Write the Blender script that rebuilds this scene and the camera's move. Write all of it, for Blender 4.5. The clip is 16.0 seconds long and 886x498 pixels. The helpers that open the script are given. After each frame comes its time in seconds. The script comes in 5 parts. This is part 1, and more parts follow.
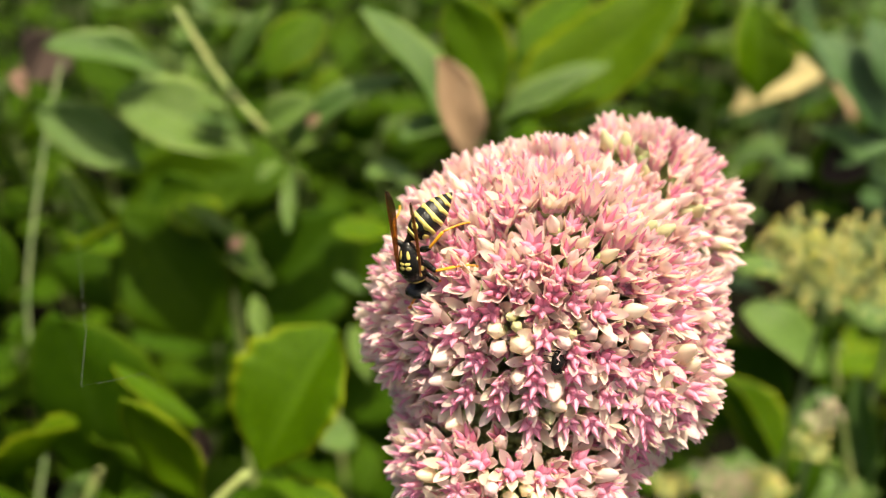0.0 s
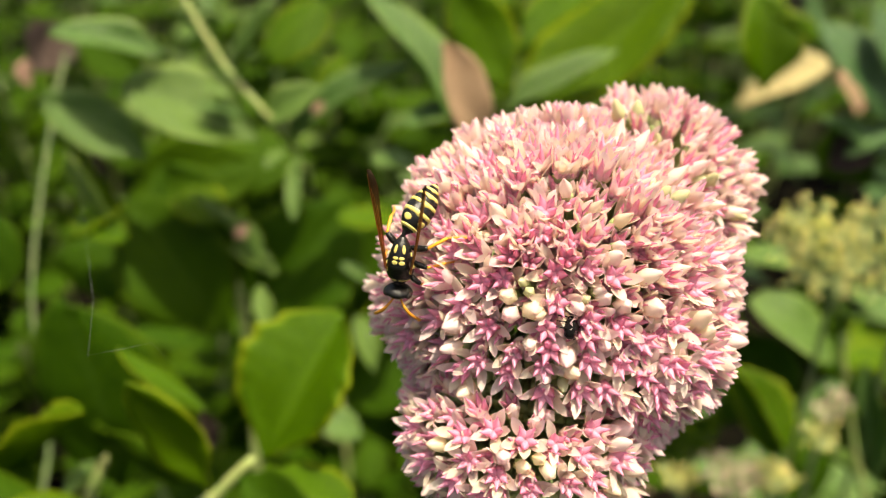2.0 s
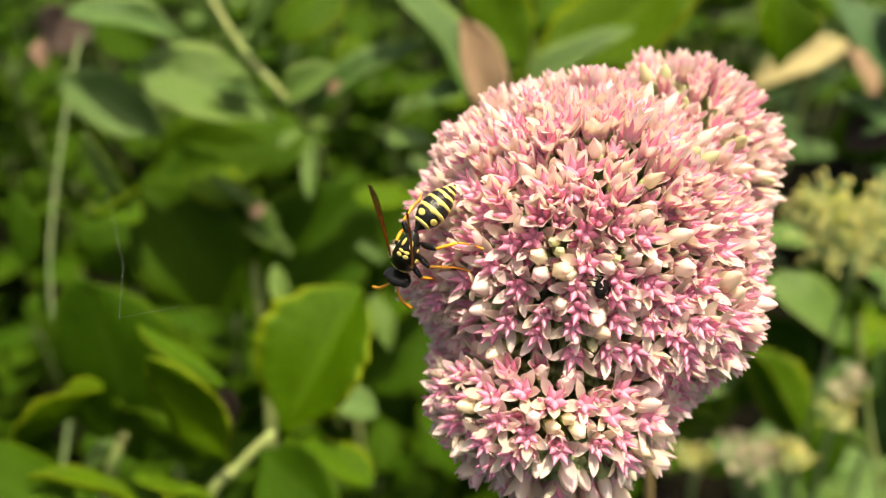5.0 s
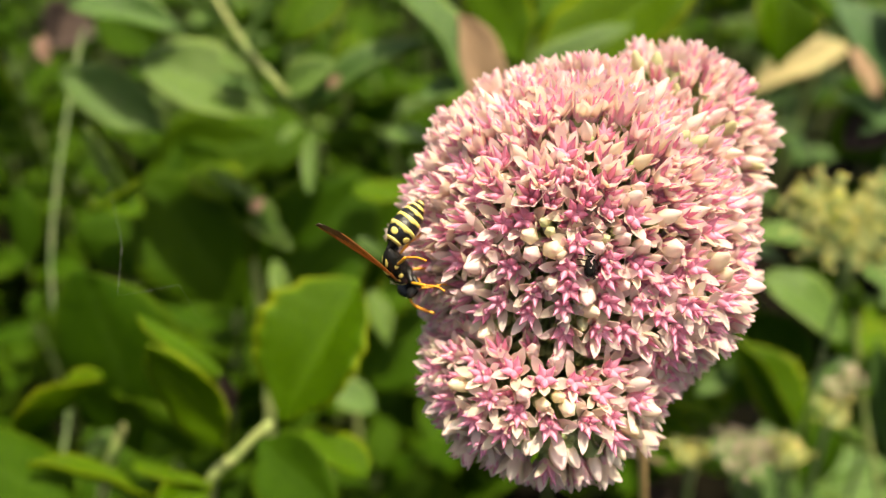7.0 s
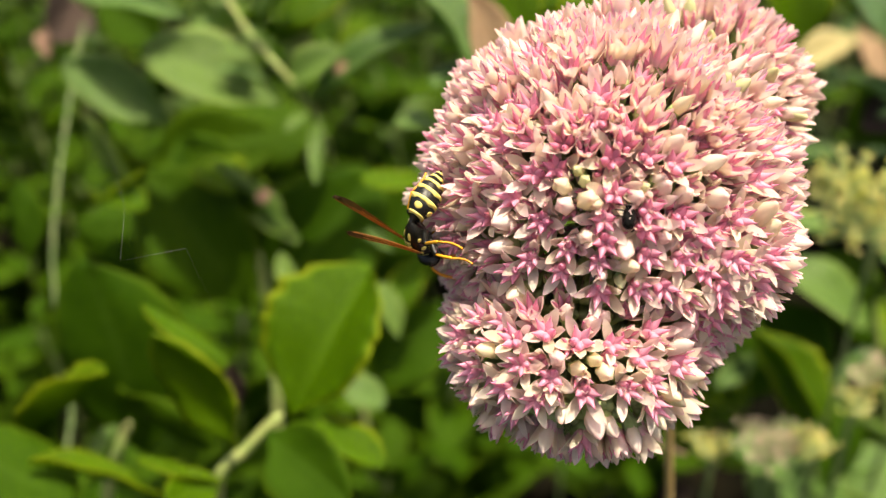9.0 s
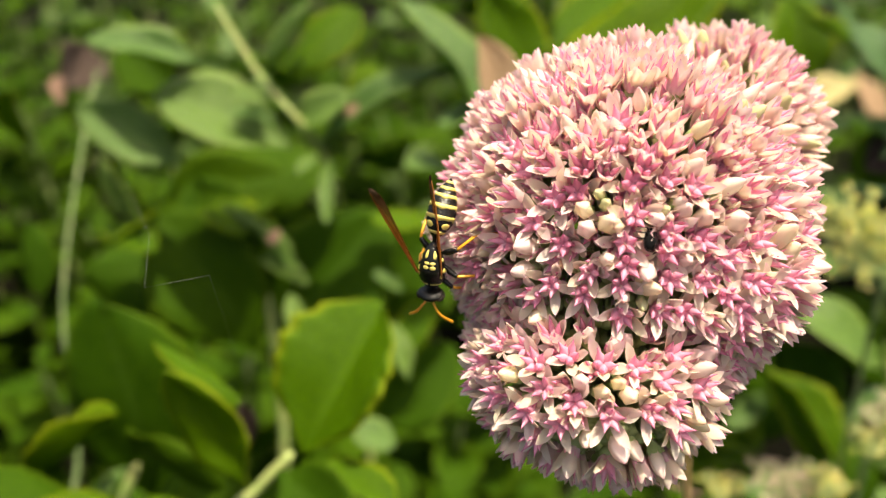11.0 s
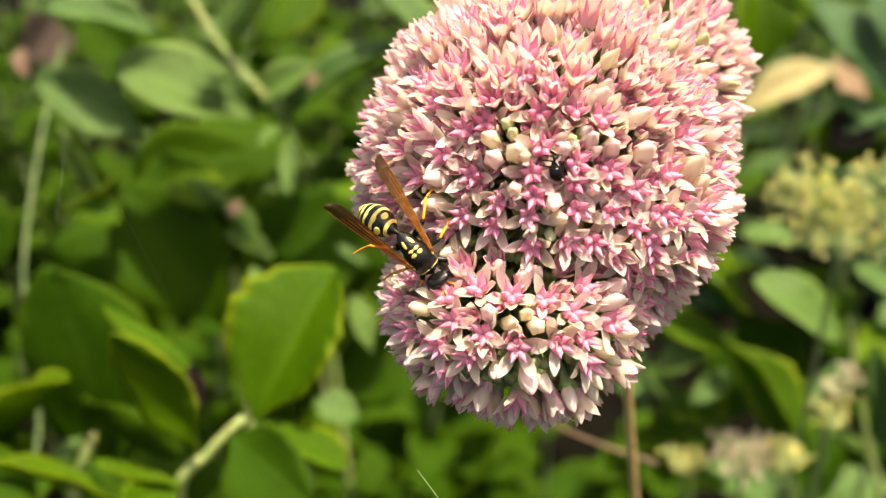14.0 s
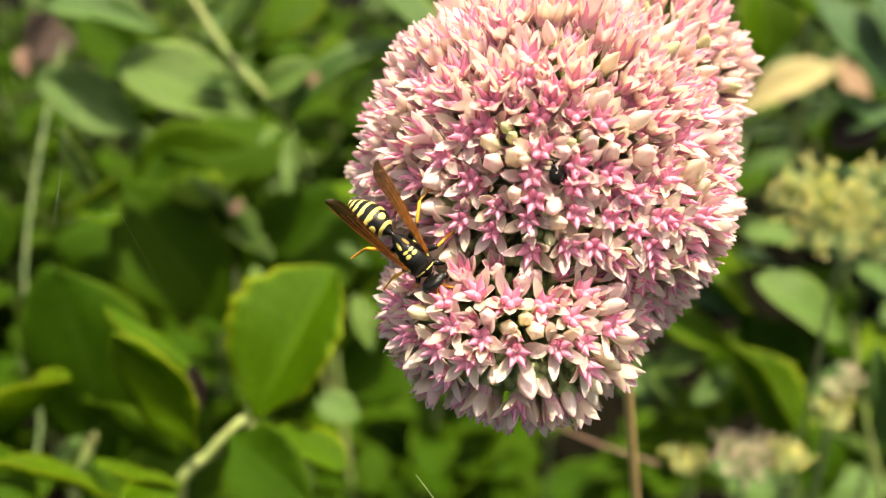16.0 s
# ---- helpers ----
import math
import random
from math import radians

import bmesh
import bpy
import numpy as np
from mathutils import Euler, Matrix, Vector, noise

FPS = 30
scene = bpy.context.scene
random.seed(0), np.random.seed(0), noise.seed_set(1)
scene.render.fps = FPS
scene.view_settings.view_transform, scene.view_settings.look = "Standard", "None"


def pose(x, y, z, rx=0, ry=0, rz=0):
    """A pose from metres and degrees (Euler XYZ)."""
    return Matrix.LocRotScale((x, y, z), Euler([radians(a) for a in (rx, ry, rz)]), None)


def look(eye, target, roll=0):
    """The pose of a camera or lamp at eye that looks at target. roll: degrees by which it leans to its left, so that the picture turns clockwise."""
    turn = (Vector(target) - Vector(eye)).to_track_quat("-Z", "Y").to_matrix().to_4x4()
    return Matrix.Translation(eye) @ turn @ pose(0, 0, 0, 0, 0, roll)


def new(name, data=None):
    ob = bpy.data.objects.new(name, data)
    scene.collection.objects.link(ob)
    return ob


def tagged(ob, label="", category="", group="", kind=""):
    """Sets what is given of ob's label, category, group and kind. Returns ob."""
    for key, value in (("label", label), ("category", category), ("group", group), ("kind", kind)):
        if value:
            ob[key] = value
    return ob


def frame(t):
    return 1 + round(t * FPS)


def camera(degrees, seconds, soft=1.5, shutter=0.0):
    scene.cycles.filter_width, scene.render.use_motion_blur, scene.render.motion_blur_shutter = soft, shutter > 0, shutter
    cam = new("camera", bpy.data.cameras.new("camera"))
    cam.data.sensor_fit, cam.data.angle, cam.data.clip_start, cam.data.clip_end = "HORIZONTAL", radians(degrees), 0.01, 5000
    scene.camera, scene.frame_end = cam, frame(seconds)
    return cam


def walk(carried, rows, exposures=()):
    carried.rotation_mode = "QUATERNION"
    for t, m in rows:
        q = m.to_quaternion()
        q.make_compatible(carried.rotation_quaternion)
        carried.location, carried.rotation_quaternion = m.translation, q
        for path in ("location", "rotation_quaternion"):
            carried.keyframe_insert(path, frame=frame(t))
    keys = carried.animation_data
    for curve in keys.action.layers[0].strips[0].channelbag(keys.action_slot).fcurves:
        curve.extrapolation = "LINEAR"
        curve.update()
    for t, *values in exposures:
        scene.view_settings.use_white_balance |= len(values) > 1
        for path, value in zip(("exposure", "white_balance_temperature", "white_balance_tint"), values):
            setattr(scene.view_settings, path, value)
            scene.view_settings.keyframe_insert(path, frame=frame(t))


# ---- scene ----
cam = camera(57.3, 16.0, soft=1.2)
cam.data.dof.use_dof = True
cam.data.dof.focus_distance = 0.0955
cam.data.dof.aperture_fstop = 13.5
# seconds, eye, yaw, pitch, roll
PATH_ROWS = [
    (0, 0.00948, 0.00912, 0.46373, -0.351, -29.232, -0.061),
    (0.5, 0.00982, 0.00820, 0.46253, -0.379, -29.215, -0.349),
    (1, 0.01083, 0.00799, 0.46226, -0.431, -29.150, -0.554),
    (1.5, 0.00998, 0.00849, 0.46034, -0.304, -29.070, -0.789),
    (2, 0.00844, 0.00806, 0.45934, -0.129, -29.119, -0.217),
    (2.5, 0.01178, 0.00803, 0.45682, -0.447, -29.383, -0.075),
    (3, 0.01182, 0.00808, 0.45587, -0.318, -29.516, -0.187),
    (3.5, 0.01006, 0.00746, 0.45619, -0.164, -29.678, -0.306),
    (4, 0.00742, 0.00656, 0.45549, 0.220, -29.799, -0.622),
    (4.2, 0.00533, 0.00656, 0.45588, 0.401, -30.025, -0.792),
    (6.5, 0.00687, 0.00403, 0.45670, 0.690, -29.478, -0.213),
    (7, 0.00687, 0.00331, 0.45476, 0.645, -29.605, -0.332),
    (7.5, 0.00627, 0.00333, 0.45591, 0.653, -29.561, -0.524),
    (8, 0.00570, 0.00465, 0.45517, 0.692, -29.569, -0.944),
    (8.2, 0.00393, 0.00601, 0.45173, 0.885, -29.738, -1.209),
    (10.3, 0.00452, 0.00621, 0.44339, 0.859, -26.414, -1.112),
    (10.5, 0.00378, 0.00563, 0.44297, 0.929, -26.095, -1.391),
    (11, 0.00170, 0.00406, 0.44389, 0.957, -25.550, -1.484),
    (11.5, 0.00148, 0.00289, 0.44156, 0.991, -25.562, -1.490),
    (12, 0.00377, 0.00184, 0.44128, 0.935, -25.476, -1.323),
    (12.5, 0.00789, 0.00220, 0.43944, 0.656, -25.578, -0.597),
    (13, 0.01094, 0.00187, 0.43823, 0.473, -25.850, -0.697),
    (13.5, 0.01233, 0.00096, 0.43638, 0.208, -25.976, -0.685),
    (14, 0.01102, 0.00116, 0.43706, 0.252, -25.994, -1.029),
    (14.5, 0.00992, 0.00040, 0.43651, 0.466, -26.244, -1.400),
    (15, 0.00909, -0.00038, 0.43770, 0.591, -26.296, -1.533),
    (15.5, 0.00914, 0.00040, 0.43702, 0.669, -26.363, -1.324),
    (16, 0.01143, 0.00189, 0.43755, 0.443, -26.175, -1.034),
]
walk(cam, [(t, pose(x, y, z, 90 + pitch, 0, yaw) @ pose(0, 0, 0, 0, 0, roll)) for t, x, y, z, yaw, pitch, roll in PATH_ROWS], exposures=[(0, 0.72), (8, 0.70), (10.5, 0.82), (16, 0.94)])

# ---- daylight ----
SUN = Vector((0.20, -0.13, 0.94)).normalized()
world = bpy.data.worlds.new("sky")
scene.world = world
world.use_nodes = True
wn = world.node_tree.nodes
sky = wn.new("ShaderNodeTexSky")
sky.sky_type = "NISHITA"
sky.sun_disc = False
sky.air_density, sky.dust_density, sky.ozone_density = 0.7, 6.0, 0.3
sky.sun_elevation = math.asin(SUN.z)
sky.sun_rotation = math.atan2(SUN.x, SUN.y)
wn["Background"].inputs["Strength"].default_value = 0.125
world.node_tree.links.new(sky.outputs[0], wn["Background"].inputs["Color"])
lamp = bpy.data.lights.new("sun", "SUN")
lamp.energy, lamp.angle, lamp.color = 4.4, radians(0.53), (1.0, 0.93, 0.82)
sun = new("sun", lamp)
sun.matrix_world = look(SUN * 5, (0, 0, 0))
scene.view_settings.use_white_balance = True
scene.view_settings.white_balance_temperature = 7500
scene.view_settings.white_balance_tint = 5

# ---- materials ----
def material(name):
    m = bpy.data.materials.new(name)
    m.use_nodes = True
    t = m.node_tree
    return m, t.nodes, t.links, t.nodes["Principled BSDF"]


def ramp(nodes, links, source, stops):
    r = nodes.new("ShaderNodeValToRGB")
    el = r.color_ramp.elements
    while len(el) < len(stops):
        el.new(0.5)
    for e, (p, c) in zip(el, stops):
        e.position, e.color = p, (*c, 1)
    links.new(source, r.inputs[0])
    return r.outputs[0]


def noise_fac(nodes, links, scale, detail=3.0, coords="Object"):
    tc = nodes.new("ShaderNodeTexCoord")
    n = nodes.new("ShaderNodeTexNoise")
    n.inputs["Scale"].default_value = scale
    n.inputs["Detail"].default_value = detail
    links.new(tc.outputs[coords], n.inputs["Vector"])
    return n.outputs["Fac"]


def mix(nodes, links, kind, fac, a, b):
    m = nodes.new("ShaderNodeMix")
    m.data_type, m.blend_type = "RGBA", kind
    for sock, v in ((m.inputs[0], fac), (m.inputs[6], a), (m.inputs[7], b)):
        if isinstance(v, (int, float)):
            sock.default_value = v
        elif isinstance(v, tuple):
            sock.default_value = (*v, 1)
        else:
            links.new(v, sock)
    return m.outputs[2]


def bump(nodes, links, bsdf, height, strength, distance):
    b = nodes.new("ShaderNodeBump")
    b.inputs["Strength"].default_value = strength
    b.inputs["Distance"].default_value = distance
    links.new(height, b.inputs["Height"])
    links.new(b.outputs[0], bsdf.inputs["Normal"])


def shine_through(m, nodes, links, bsdf, colour, amount):
    """Thin living tissue: part of the light passes through."""
    tr = nodes.new("ShaderNodeBsdfTranslucent")
    links.new(colour, tr.inputs["Color"])
    ms = nodes.new("ShaderNodeMixShader")
    ms.inputs[0].default_value = amount
    links.new(bsdf.outputs[0], ms.inputs[1])
    links.new(tr.outputs[0], ms.inputs[2])
    links.new(ms.outputs[0], nodes["Material Output"].inputs["Surface"])


def chance(nodes, joined):
    """A random number for each piece, or for each loose island of a joined mesh."""
    if joined:
        return nodes.new("ShaderNodeNewGeometry").outputs["Random Per Island"]
    return nodes.new("ShaderNodeObjectInfo").outputs["Random"]


def along(nodes):
    a = nodes.new("ShaderNodeAttribute")
    a.attribute_name = "along"
    return a.outputs["Fac"]


def petal_material(name, joined):
    m, n, l, b = material(name)
    grad = ramp(n, l, along(n), ((0.0, (0.95, 0.84, 0.70)), (0.35, (0.97, 0.91, 0.82)), (0.8, (0.97, 0.92, 0.85)), (1.0, (0.95, 0.68, 0.81))))
    pale = ramp(n, l, chance(n, joined), ((0.0, (0.95, 0.91, 0.68)), (0.3, (0.97, 0.92, 0.78)), (0.6, (0.97, 0.90, 0.85)), (1.0, (0.96, 0.78, 0.82))))
    c = mix(n, l, "MIX", 0.5, grad, pale)
    streak = ramp(n, l, noise_fac(n, l, 900.0), ((0.35, (1, 1, 1)), (0.75, (0.97, 0.92, 0.94))))
    c = mix(n, l, "MULTIPLY", 0.8, c, streak)
    l.new(c, b.inputs["Base Color"])
    b.inputs["Roughness"].default_value = 0.45
    b.inputs["Specular IOR Level"].default_value = 0.4
    bump(n, l, b, noise_fac(n, l, 2500.0), 0.15, 0.0002)
    shine_through(m, n, l, b, c, 0.68)
    return m


def bud_material(name, joined):
    m, n, l, b = material(name)
    base = ramp(n, l, chance(n, joined), ((0.0, (0.93, 0.86, 0.60)), (0.3, (0.96, 0.87, 0.76)), (1.0, (0.96, 0.80, 0.78))))
    tip = ramp(n, l, along(n), ((0.0, (0.74, 0.80, 0.44)), (0.25, (0.97, 0.95, 0.86)), (0.6, (1, 1, 1)), (0.85, (1, 0.96, 0.96)), (1.0, (0.95, 0.74, 0.80))))
    c = mix(n, l, "MULTIPLY", 1.0, base, tip)
    l.new(c, b.inputs["Base Color"])
    b.inputs["Roughness"].default_value = 0.4
    bump(n, l, b, noise_fac(n, l, 1500.0), 0.12, 0.0002)
    shine_through(m, n, l, b, c, 0.4)
    return m


def pistil_material(name, joined):
    m, n, l, b = material(name)
    grad = ramp(n, l, along(n), ((0.0, (0.96, 0.88, 0.80)), (0.25, (0.97, 0.74, 0.80)), (0.5, (0.96, 0.55, 0.71)), (0.8, (0.94, 0.46, 0.66)), (1.0, (0.58, 0.18, 0.38))))
    var = ramp(n, l, chance(n, joined), ((0.0, (1.0, 1.0, 0.98)), (1.0, (0.96, 0.82, 0.86))))
    c = mix(n, l, "MULTIPLY", 1.0, grad, var)
    l.new(c, b.inputs["Base Color"])
    b.inputs["Roughness"].default_value = 0.4
    shine_through(m, n, l, b, c, 0.45)
    return m


def leaf_material(name, dark, light, lit_rim, gloss=0.5, sheen=0.06, through_share=0.3):
    m, n, l, b = material(name)
    base = ramp(n, l, noise_fac(n, l, 60.0, 4.0), ((0.3, dark), (0.7, light)))
    tint = ramp(n, l, chance(n, False), ((0.0, (0.80, 0.90, 0.85)), (0.5, (1, 1, 1)), (1.0, (1.15, 1.08, 0.75))))
    c = mix(n, l, "MULTIPLY", 1.0, base, tint)
    at = n.new("ShaderNodeAttribute")
    at.attribute_name = "edge"
    # pale rim: light caught on the leaf edges, put into the colour
    edge = ramp(n, l, at.outputs["Fac"], ((0.84, (0, 0, 0)), (1.0, (0.45, 0.45, 0.45))))
    c = mix(n, l, "MIX", edge, c, lit_rim)
    vein = ramp(n, l, at.outputs["Fac"], ((0.0, (1, 1, 1)), (0.09, (0, 0, 0))))
    c = mix(n, l, "MIX", mix(n, l, "MULTIPLY", 1.0, vein, (0.14, 0.14, 0.14)), c, tuple(min(1, 1.8 * v + 0.03) for v in light))
    spots = ramp(n, l, noise_fac(n, l, 420.0, 2.0), ((0.66, (0, 0, 0)), (0.72, (1, 1, 1))))
    c = mix(n, l, "MIX", mix(n, l, "MULTIPLY", 1.0, spots, (0.35, 0.35, 0.35)), c, (0.20, 0.19, 0.06))
    l.new(c, b.inputs["Base Color"])
    b.inputs["Roughness"].default_value = gloss
    b.inputs["Specular IOR Level"].default_value = sheen
    bump(n, l, b, noise_fac(n, l, 180.0, 5.0), 0.35, 0.0015)
    tr = mix(n, l, "MULTIPLY", 1.0, c, (1.5, 1.55, 0.5))
    shine_through(m, n, l, b, tr, through_share)
    return m


def plain(name, colour, rough, spots=None, scale=300.0, metal=0.0, relief=0.2, depth=0.0003, glow=0.0, shine=0.5):
    m, n, l, b = material(name)
    c = ramp(n, l, noise_fac(n, l, scale, 4.0), ((0.35, colour), (0.7, spots or tuple(v * 0.75 for v in colour))))
    l.new(c, b.inputs["Base Color"])
    b.inputs["Roughness"].default_value = rough
    b.inputs["Metallic"].default_value = metal
    b.inputs["Specular IOR Level"].default_value = shine
    bump(n, l, b, noise_fac(n, l, scale * 4, 3.0), relief, depth)
    if glow:
        shine_through(m, n, l, b, c, glow)
    return m


PETAL, PETAL_REST = petal_material("petal", False), petal_material("petal_joined", True)
BUD, BUD_REST = bud_material("bud", False), bud_material("bud_joined", True)
PISTIL, PISTIL_REST = pistil_material("pistil", False), pistil_material("pistil_joined", True)
BUD_YOUNG = plain("young_green_bud", (0.72, 0.68, 0.42), 0.45, (0.60, 0.62, 0.32), 300.0, glow=0.3)
STALK = plain("pale_green_stalk", (0.46, 0.60, 0.24), 0.5, (0.56, 0.64, 0.32), 400.0, glow=0.4)
STEM = plain("yellow_green_stem", (0.26, 0.36, 0.10), 0.5, (0.36, 0.38, 0.14), 150.0)
STEM_GREY = plain("grey_green_stem", (0.10, 0.16, 0.05), 0.6, (0.18, 0.23, 0.09), 120.0)
LEAF = leaf_material("fleshy_leaf", (0.036, 0.092, 0.001), (0.098, 0.184, 0.002), (0.38, 0.42, 0.02), 0.42, 0.12)
LEAF_GREY = leaf_material("grey_green_leaf", (0.050, 0.112, 0.018), (0.140, 0.245, 0.055), (0.32, 0.42, 0.10), 0.38, 0.36)
# leaf green darkened to stand in for shaded foliage
LEAF_SHADE_TINT = leaf_material("shade_tinted_leaf", (0.022, 0.062, 0.002), (0.050, 0.105, 0.003), (0.11, 0.18, 0.010))
LEAF_BLUE = leaf_material("blue_green_leaf", (0.040, 0.100, 0.026), (0.095, 0.185, 0.055), (0.18, 0.28, 0.10), 0.40, 0.34)
DEAD = plain("dry_brown_leaf", (0.60, 0.42, 0.26), 0.7, (0.46, 0.30, 0.17), 120.0, relief=0.5, depth=0.001, glow=0.45)
DEAD_DULL = plain("dull_brown_leaf", (0.22, 0.13, 0.095), 0.75, (0.30, 0.19, 0.12), 160.0, relief=0.5, depth=0.001, glow=0.2)
DEAD_PALE = plain("dry_yellow_leaf", (0.62, 0.54, 0.26), 0.65, (0.42, 0.34, 0.14), 90.0, relief=0.5, depth=0.001, glow=0.25)
STRAW = plain("dry_straw", (0.82, 0.56, 0.24), 0.6, (0.66, 0.42, 0.15), 250.0)
# much darker than soil: deep shade between the plants is put into the colour
SOIL = plain("shade_dark_soil", (0.004, 0.004, 0.002), 0.95, (0.010, 0.008, 0.004), 30.0, relief=1.0, depth=0.02, shine=0.05)
CHITIN = plain("black_chitin", (0.006, 0.006, 0.005), 0.24, (0.011, 0.010, 0.008), 2200.0, relief=0.4, depth=0.00014, shine=0.42)
YELLOW = plain("yellow_chitin", (0.78, 0.66, 0.20), 0.35, (0.70, 0.55, 0.13), 900.0, relief=0.15, depth=0.0001)
ORANGE = plain("orange_chitin", (0.74, 0.34, 0.03), 0.4, (0.62, 0.24, 0.02), 900.0, relief=0.15, depth=0.0001)
SHIN = plain("amber_chitin", (0.78, 0.40, 0.03), 0.38, (0.72, 0.30, 0.02), 900.0, relief=0.15, depth=0.0001)
DEAD_DARK = plain("dark_brown_leaf", (0.030, 0.016, 0.010), 0.75, (0.06, 0.034, 0.022), 120.0, relief=0.5, depth=0.001, glow=0.1)
BEETLE_SHELL = plain("glossy_black_shell", (0.005, 0.005, 0.005), 0.22, (0.01, 0.009, 0.008), 2600.0, shine=0.15)
EYE = plain("compound_eye", (0.016, 0.013, 0.012), 0.14, (0.024, 0.018, 0.014), 4000.0, relief=0.3, depth=0.00005, shine=0.35)
SILK = plain("spider_silk", (0.14, 0.15, 0.13), 0.5, (0.18, 0.18, 0.16), 300.0)


def wing_material():
    m, n, l, b = material("amber_wing")
    c = ramp(n, l, along(n), ((0.0, (0.52, 0.21, 0.04)), (0.5, (0.40, 0.18, 0.05)), (0.75, (0.27, 0.14, 0.06)), (1.0, (0.16, 0.10, 0.06))))
    l.new(c, b.inputs["Base Color"])
    b.inputs["Roughness"].default_value = 0.22
    bump(n, l, b, noise_fac(n, l, 900.0), 0.8, 0.0003)
    tr = n.new("ShaderNodeBsdfTranslucent")
    l.new(c, tr.inputs["Color"])
    clear = n.new("ShaderNodeBsdfTransparent")
    l.new(mix(n, l, "MIX", 0.35, c, (1, 0.9, 0.75)), clear.inputs["Color"])
    m1, m2 = n.new("ShaderNodeMixShader"), n.new("ShaderNodeMixShader")
    m1.inputs[0].default_value, m2.inputs[0].default_value = 0.35, 0.66
    l.new(b.outputs[0], m1.inputs[1])
    l.new(tr.outputs[0], m1.inputs[2])
    l.new(m1.outputs[0], m2.inputs[1])
    l.new(clear.outputs[0], m2.inputs[2])
    l.new(m2.outputs[0], n["Material Output"].inputs["Surface"])
    return m


WING = wing_material()
VEIN = plain("wing_vein", (0.42, 0.15, 0.03), 0.35, (0.30, 0.10, 0.02), 900.0)

# ---- shapes ----
def mesh_of(name, verts, faces, mat, along_values=None, edge_values=None):
    me = bpy.data.meshes.new(name)
    me.from_pydata([tuple(v) for v in verts], [], faces)
    for key, values in (("along", along_values), ("edge", edge_values)):
        if values is not None:
            at = me.attributes.new(key, "FLOAT", "POINT")
            at.data.foreach_set("value", np.asarray(values, dtype=np.float32))
    me.materials.append(mat)
    me.polygons.foreach_set("use_smooth", [True] * len(me.polygons))
    me.update()
    return me


def tube(points, radii, sides=8, flat=1.0):
    """Rings round a line of points; flat squeezes the rings' second axis. Returns vertices, faces, and the share of the way."""
    pts = [Vector(p) for p in points]
    verts, faces, share = [], [], []
    up = Vector((0, 0, 1))
    for i, p in enumerate(pts):
        d = (pts[min(i + 1, len(pts) - 1)] - pts[max(i - 1, 0)]).normalized()
        if abs(d.dot(up)) > 0.95:
            up = Vector((0, 1, 0)) if abs(d.y) < 0.9 else Vector((1, 0, 0))
        a = d.cross(up).normalized()
        b = a.cross(d)
        up = b
        for k in range(sides):
            w = 2 * math.pi * k / sides
            verts.append(p + radii[i] * (math.cos(w) * a + flat * math.sin(w) * b))
            share.append(i / (len(pts) - 1))
    for i in range(len(pts) - 1):
        for k in range(sides):
            k2 = (k + 1) % sides
            faces.append((i * sides + k, i * sides + k2, (i + 1) * sides + k2, (i + 1) * sides + k))
    faces.append(tuple(range(sides))[::-1])
    faces.append(tuple((len(pts) - 1) * sides + k for k in range(sides)))
    return verts, faces, share


def smooth_line(points, steps=6):
    """A rounded line through the points."""
    pts = [Vector(p) for p in points]
    out = []
    for i in range(len(pts) - 1):
        p0, p1, p2, p3 = pts[max(i - 1, 0)], pts[i], pts[i + 1], pts[min(i + 2, len(pts) - 1)]
        for s in range(steps):
            t = s / steps
            out.append(0.5 * ((2 * p1) + (p2 - p0) * t + (2 * p0 - 5 * p1 + 4 * p2 - p3) * t * t + (3 * p1 - p0 - 3 * p2 + p3) * t ** 3))
    return out + [pts[-1]]


def part(name, me, parent, m=None, label=""):
    ob = new(name, me)
    ob.parent = parent
    if m is not None:
        ob.matrix_basis = m
    return tagged(ob, label)


def thing(name, label, category, at=(0, 0, 0), group="", kind=""):
    ob = new(name)
    ob.empty_display_size = 0.005
    ob.location = at
    return tagged(ob, label, category, group, kind)


def blob(rings, sides=12):
    """A body of revolution-like rings along x: (x, z of the centre, half width, half height)."""
    verts, faces, share = [], [], []
    for i, (x, z, ry, rz) in enumerate(rings):
        for k in range(sides):
            w = 2 * math.pi * k / sides
            verts.append((x, ry * math.cos(w), z + rz * math.sin(w)))
            share.append(i / (len(rings) - 1))
    for i in range(len(rings) - 1):
        for k in range(sides):
            k2 = (k + 1) % sides
            faces.append((i * sides + k, i * sides + k2, (i + 1) * sides + k2, (i + 1) * sides + k))
    faces.append(tuple(range(sides))[::-1])
    faces.append(tuple((len(rings) - 1) * sides + k for k in range(sides)))
    return verts, faces, share


